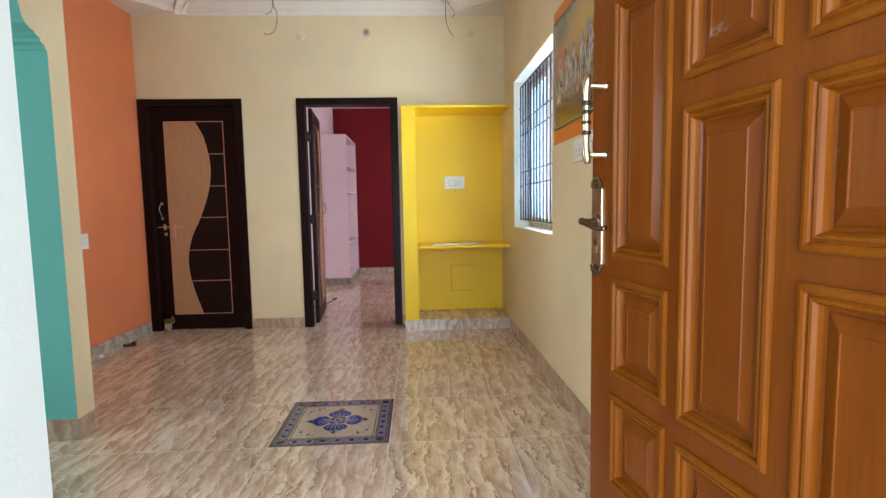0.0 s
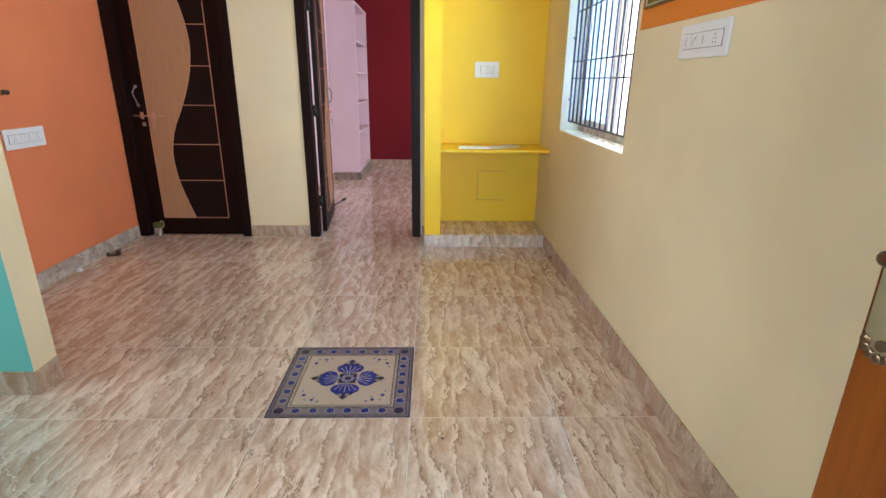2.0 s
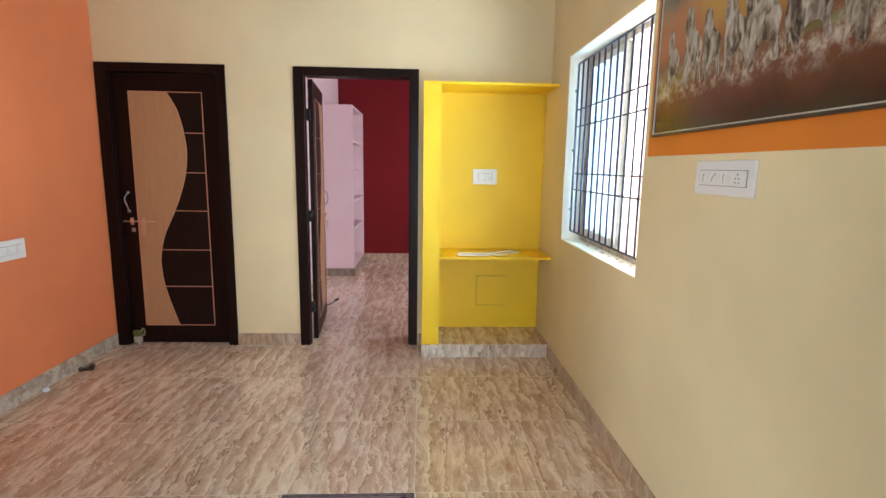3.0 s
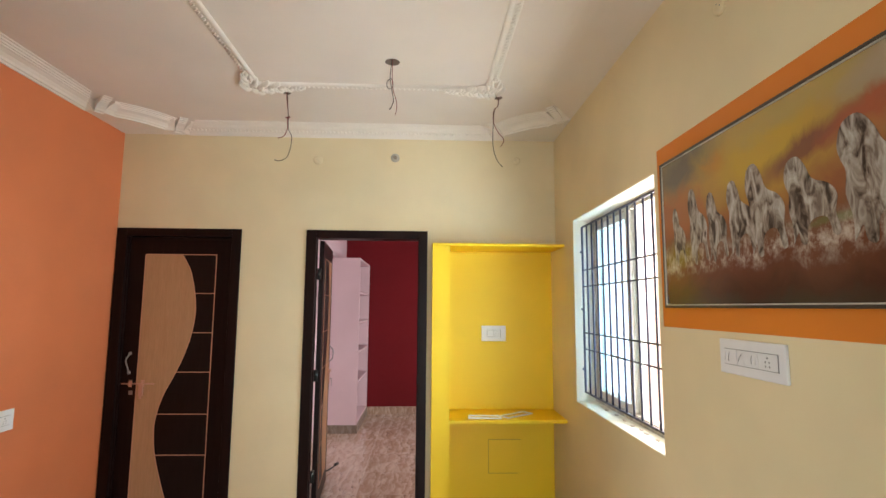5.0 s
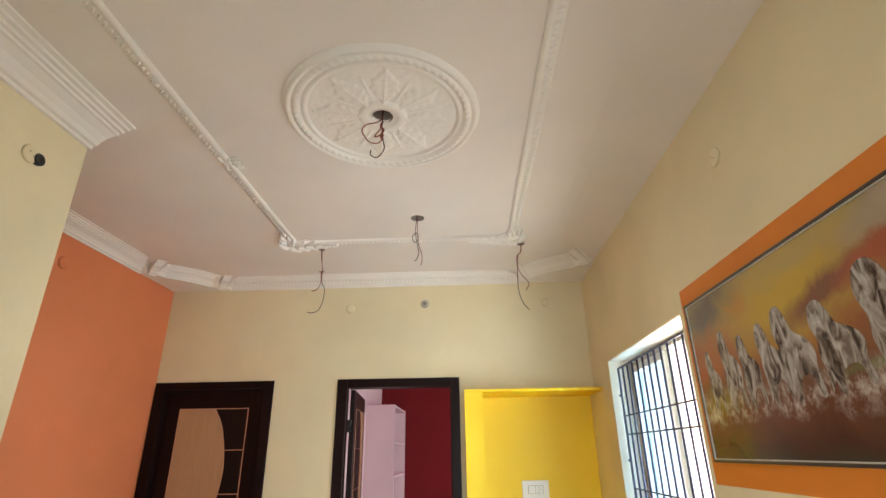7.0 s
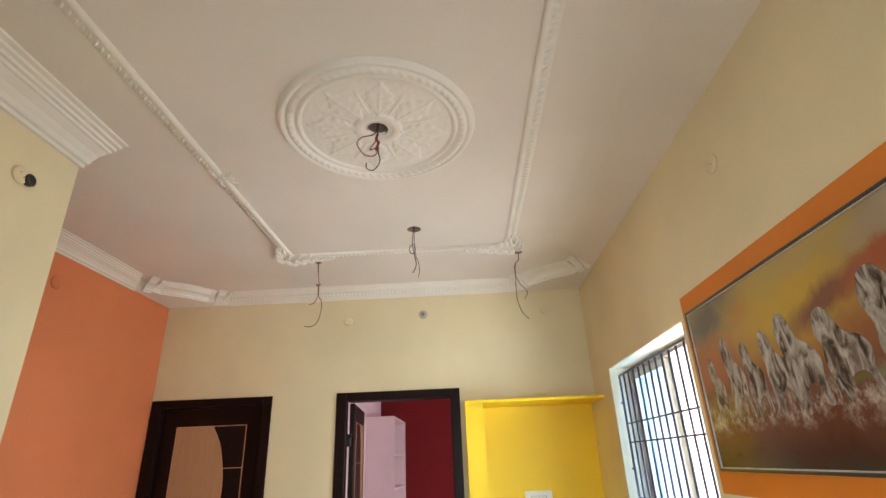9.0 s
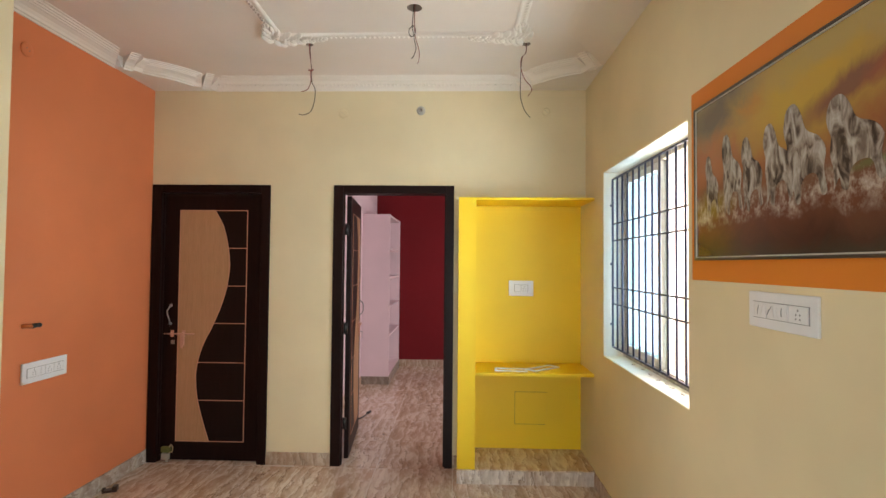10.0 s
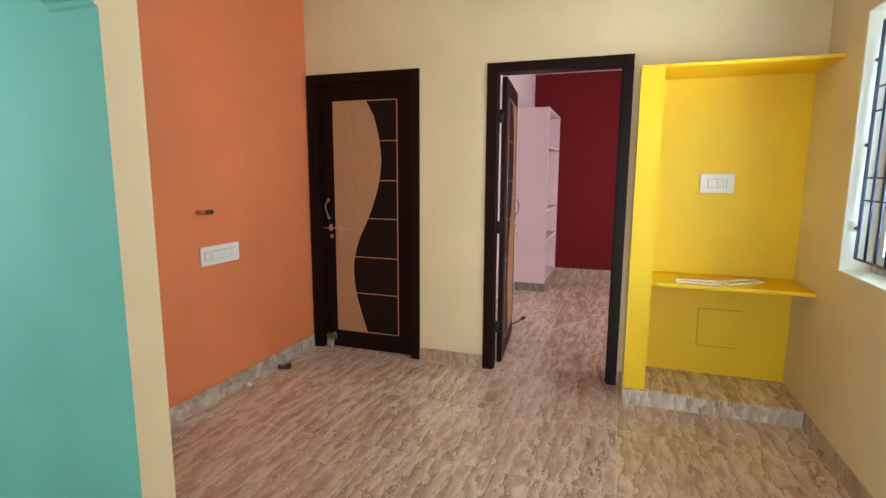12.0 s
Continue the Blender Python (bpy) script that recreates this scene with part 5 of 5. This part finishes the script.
# floor tiles, last
def tile_mesh(w, d):
    bm = bmesh.new()
    g = 0.0017
    lo = [bm.verts.new(p) for p in ((g, g, -0.004), (w - g, g, -0.004), (w - g, d - g, -0.004), (g, d - g, -0.004))]
    md = [bm.verts.new(p) for p in ((g, g, -0.0008), (w - g, g, -0.0008), (w - g, d - g, -0.0008), (g, d - g, -0.0008))]
    e = g + 0.0008
    up = [bm.verts.new(p) for p in ((e, e, 0), (w - e, e, 0), (w - e, d - e, 0), (e, d - e, 0))]
    for a, b in ((lo, md), (md, up)):
        for k in range(4):
            bm.faces.new((a[k], a[(k + 1) % 4], b[(k + 1) % 4], b[k]))
    bm.faces.new(up)
    me = bpy.data.meshes.new("floor_tile")
    bmesh.ops.recalc_face_normals(bm, faces=bm.faces)
    bm.to_mesh(me)
    bm.free()
    me.materials.append(FLOOR)
    return me


MAT = (-0.665, -0.090, 2.475, 3.028)
floor_ob = bpy.data.objects["floor"]
meshes = {}


def lay(x0, x1, y0, y1):
    key = (round(x1 - x0, 3), round(y1 - y0, 3))
    if key not in meshes:
        meshes[key] = tile_mesh(*key)
    ob = new("floor_tile", meshes[key])
    ob.location = (x0, y0, 0)
    ob.parent = floor_ob


XS = [-4.0, -3.59, -3.015, -2.44, -1.84, -1.25, -0.665, -0.09, 0.495, 0.9]
YS = [-0.02, 0.15, 0.745, 1.32, 1.90, 2.475, 3.028, 3.665, 4.27, 4.87]
for xa, xb in zip(XS, XS[1:]):
    for ya_, yb_ in zip(YS, YS[1:]):
        if xb < -2.43 and ya_ > 2.5:
            continue
        if abs(xa - MAT[0]) < 1e-3 and abs(ya_ - MAT[2]) < 1e-3:
            continue
        lay(xa, xb, ya_, yb_)
lay(-2.425, -1.518, 4.872, 5.04)
BX = [-1.29, -0.665, -0.09, 0.495, 1.08, 1.66, 2.0]
BY = [4.87, 5.45, 6.03, 6.62, 7.2, 7.78, 8.36, 8.62]
for xa, xb in zip(BX, BX[1:]):
    for ya_, yb_ in zip(BY, BY[1:]):
        lay(xa, xb, ya_, yb_)


# printed tile let into the floor
def printed_tile():
    x0, x1, y0, y1 = MAT
    W, D = x1 - x0, y1 - y0
    root = thing("patterned_floor_tile", ((x0 + x1) / 2, (y0 + y1) / 2, 0), "beige tile printed with a blue four-petal flower and dotted border", "floor tile")
    w, d = W / 2 - 0.0008, D / 2 - 0.0008
    bm = bmesh.new()
    box(bm, -w, w, -d, d, -0.004, 0.0002)
    part("tile_body", bm, PRINT_BORDER, root)
    k = D / W

    def flat(name, pts, mat, z0=0.0003, z1=0.0006):
        bm = bmesh.new()
        prism(bm, [(px, py * k) for px, py in pts], "z", z0, z1)
        return part(name, bm, mat, root)

    def rect(a, b, c, e):
        return [(a, c), (b, c), (b, e), (a, e)]
    flat("printed_field", rect(-0.215, 0.215, -0.215, 0.215), PRINT_FIELD)
    for half, t in ((0.2845, 0.0012), (0.2135, 0.0012), (0.2075, 0.0012)):
        bm = bmesh.new()
        for a, b, c, e in ((-half, half, -half, -half + t), (-half, half, half - t, half), (-half, -half + t, -half + t, half - t), (half - t, half, -half + t, half - t)):
            box(bm, a, b, c * k, e * k, 0.0004, 0.0009)
        part("printed_line", bm, INK, root)
    for half in (0.2800, 0.2690, 0.2180, 0.2020):
        bm = bmesh.new()
        count = int(2 * half / 0.0088)
        for q in range(count + 1):
            c = -half + 2 * half * q / count
            for px, py in ((c, half), (c, -half), (half, c), (-half, c)):
                box(bm, px - 0.0024, px + 0.0024, (py - 0.0026) * k, (py + 0.0026) * k, 0.0004, 0.0010)
        part("printed_beads", bm, INK, root)
    bm = bmesh.new()
    for rad in (0.150, 0.166):
        ring = [(rad * math.cos(i * math.tau / 48), rad * math.sin(i * math.tau / 48)) for i in range(48)]
        for (ax, ay), (bx, by) in zip(ring, ring[1:] + ring[:1]):
            ox, oy = ax * 0.0016 / rad, ay * 0.0016 / rad
            prism(bm, [(ax - ox, (ay - oy) * k), (ax + ox, (ay + oy) * k), (bx + ox, (by + oy) * k), (bx - ox, (by - oy) * k)], "z", 0.0003, 0.00055)
    part("printed_rings", bm, PRINTLINE, root)

    def disc(cx, cy, r, mat, name, z1=0.0011):
        flat(name, [(cx + r * math.cos(a), cy + r * math.sin(a)) for a in [i * math.tau / 14 for i in range(14)]], mat, 0.0005, z1)
    e = 0.240
    for i in range(6):
        t = -0.172 + 0.0688 * i
        for cx, cy in ((t, e), (t, -e), (e, t), (-e, t)):
            disc(cx, cy, 0.0185, PRINTLINE, "dot_halo", 0.0008)
            disc(cx, cy, 0.0165, INK, "dot_rim", 0.0010)
            disc(cx, cy, 0.0135, BLUE, "blue_dot", 0.0013)
    for sx in (-1, 1):
        for sy in (-1, 1):
            disc(sx * e, sy * e, 0.020, INK, "corner_dot")
            for dx, dy, r in ((0.125, 0.165, 0.008), (0.165, 0.13, 0.009), (0.10, 0.175, 0.005), (0.155, 0.165, 0.004), (0.12, 0.145, 0.004), (0.175, 0.10, 0.004)):
                disc(sx * dx, sy * dy, r, BLUE, "small_blue_dot")
    petal = [(0, 0.028), (0.022, 0.045), (0.050, 0.058), (0.062, 0.082), (0.056, 0.106), (0.036, 0.118), (0.018, 0.138), (0, 0.160)]
    petal = petal + [(-a, b) for a, b in petal[-2:0:-1]]
    tip = [(0.040, 0.118), (0.022, 0.138), (0, 0.165), (-0.022, 0.138), (-0.040, 0.118), (-0.014, 0.122), (0, 0.116), (0.014, 0.122)]
    for q in range(4):
        c, s = math.cos(q * math.pi / 2), math.sin(q * math.pi / 2)
        rot = lambda pts: [(a * c - b * s, a * s + b * c) for a, b in pts]
        flat("blue_petal", rot(petal), BLUE, 0.0006, 0.0012)
        flat("dark_petal_tip", rot(tip), INK, 0.0008, 0.0016)
        for off in (-0.034, -0.017, 0.0, 0.017, 0.034):
            vein = [(off * 0.15 - 0.0012, 0.032), (off * 0.15 + 0.0012, 0.032), (off + 0.001, 0.085 - abs(off) * 0.3), (off * 1.35 + 0.0012, 0.108 - abs(off) * 0.5), (off * 1.35 - 0.0012, 0.108 - abs(off) * 0.5), (off - 0.001, 0.085 - abs(off) * 0.3)]
            flat("petal_line", rot(vein), PRINTLINE, 0.0010, 0.0018)
        for sgn in (-1, 1):
            curl = [(sgn * 0.016 + 0.0085 * math.cos(a), 0.132 + 0.009 * math.sin(a)) for a in [i * math.tau / 10 for i in range(10)]]
            flat("tip_curl", rot(curl), PRINTLINE, 0.0014, 0.0020)
            curl = [(sgn * 0.016 + 0.005 * math.cos(a), 0.132 + 0.0055 * math.sin(a)) for a in [i * math.tau / 10 for i in range(10)]]
            flat("tip_curl", rot(curl), INK, 0.0018, 0.0024)
    flat("centre_square", rect(-0.038, 0.038, -0.038, 0.038), INK, 0.0008, 0.0018)
    for i in range(8):
        a = i * math.tau / 8
        disc(0.022 * math.cos(a), 0.022 * math.sin(a), 0.0078, PRINTLINE, "centre_petal", 0.0024)
        disc(0.022 * math.cos(a), 0.022 * math.sin(a), 0.0050, BLUE, "centre_petal", 0.0028)


printed_tile()
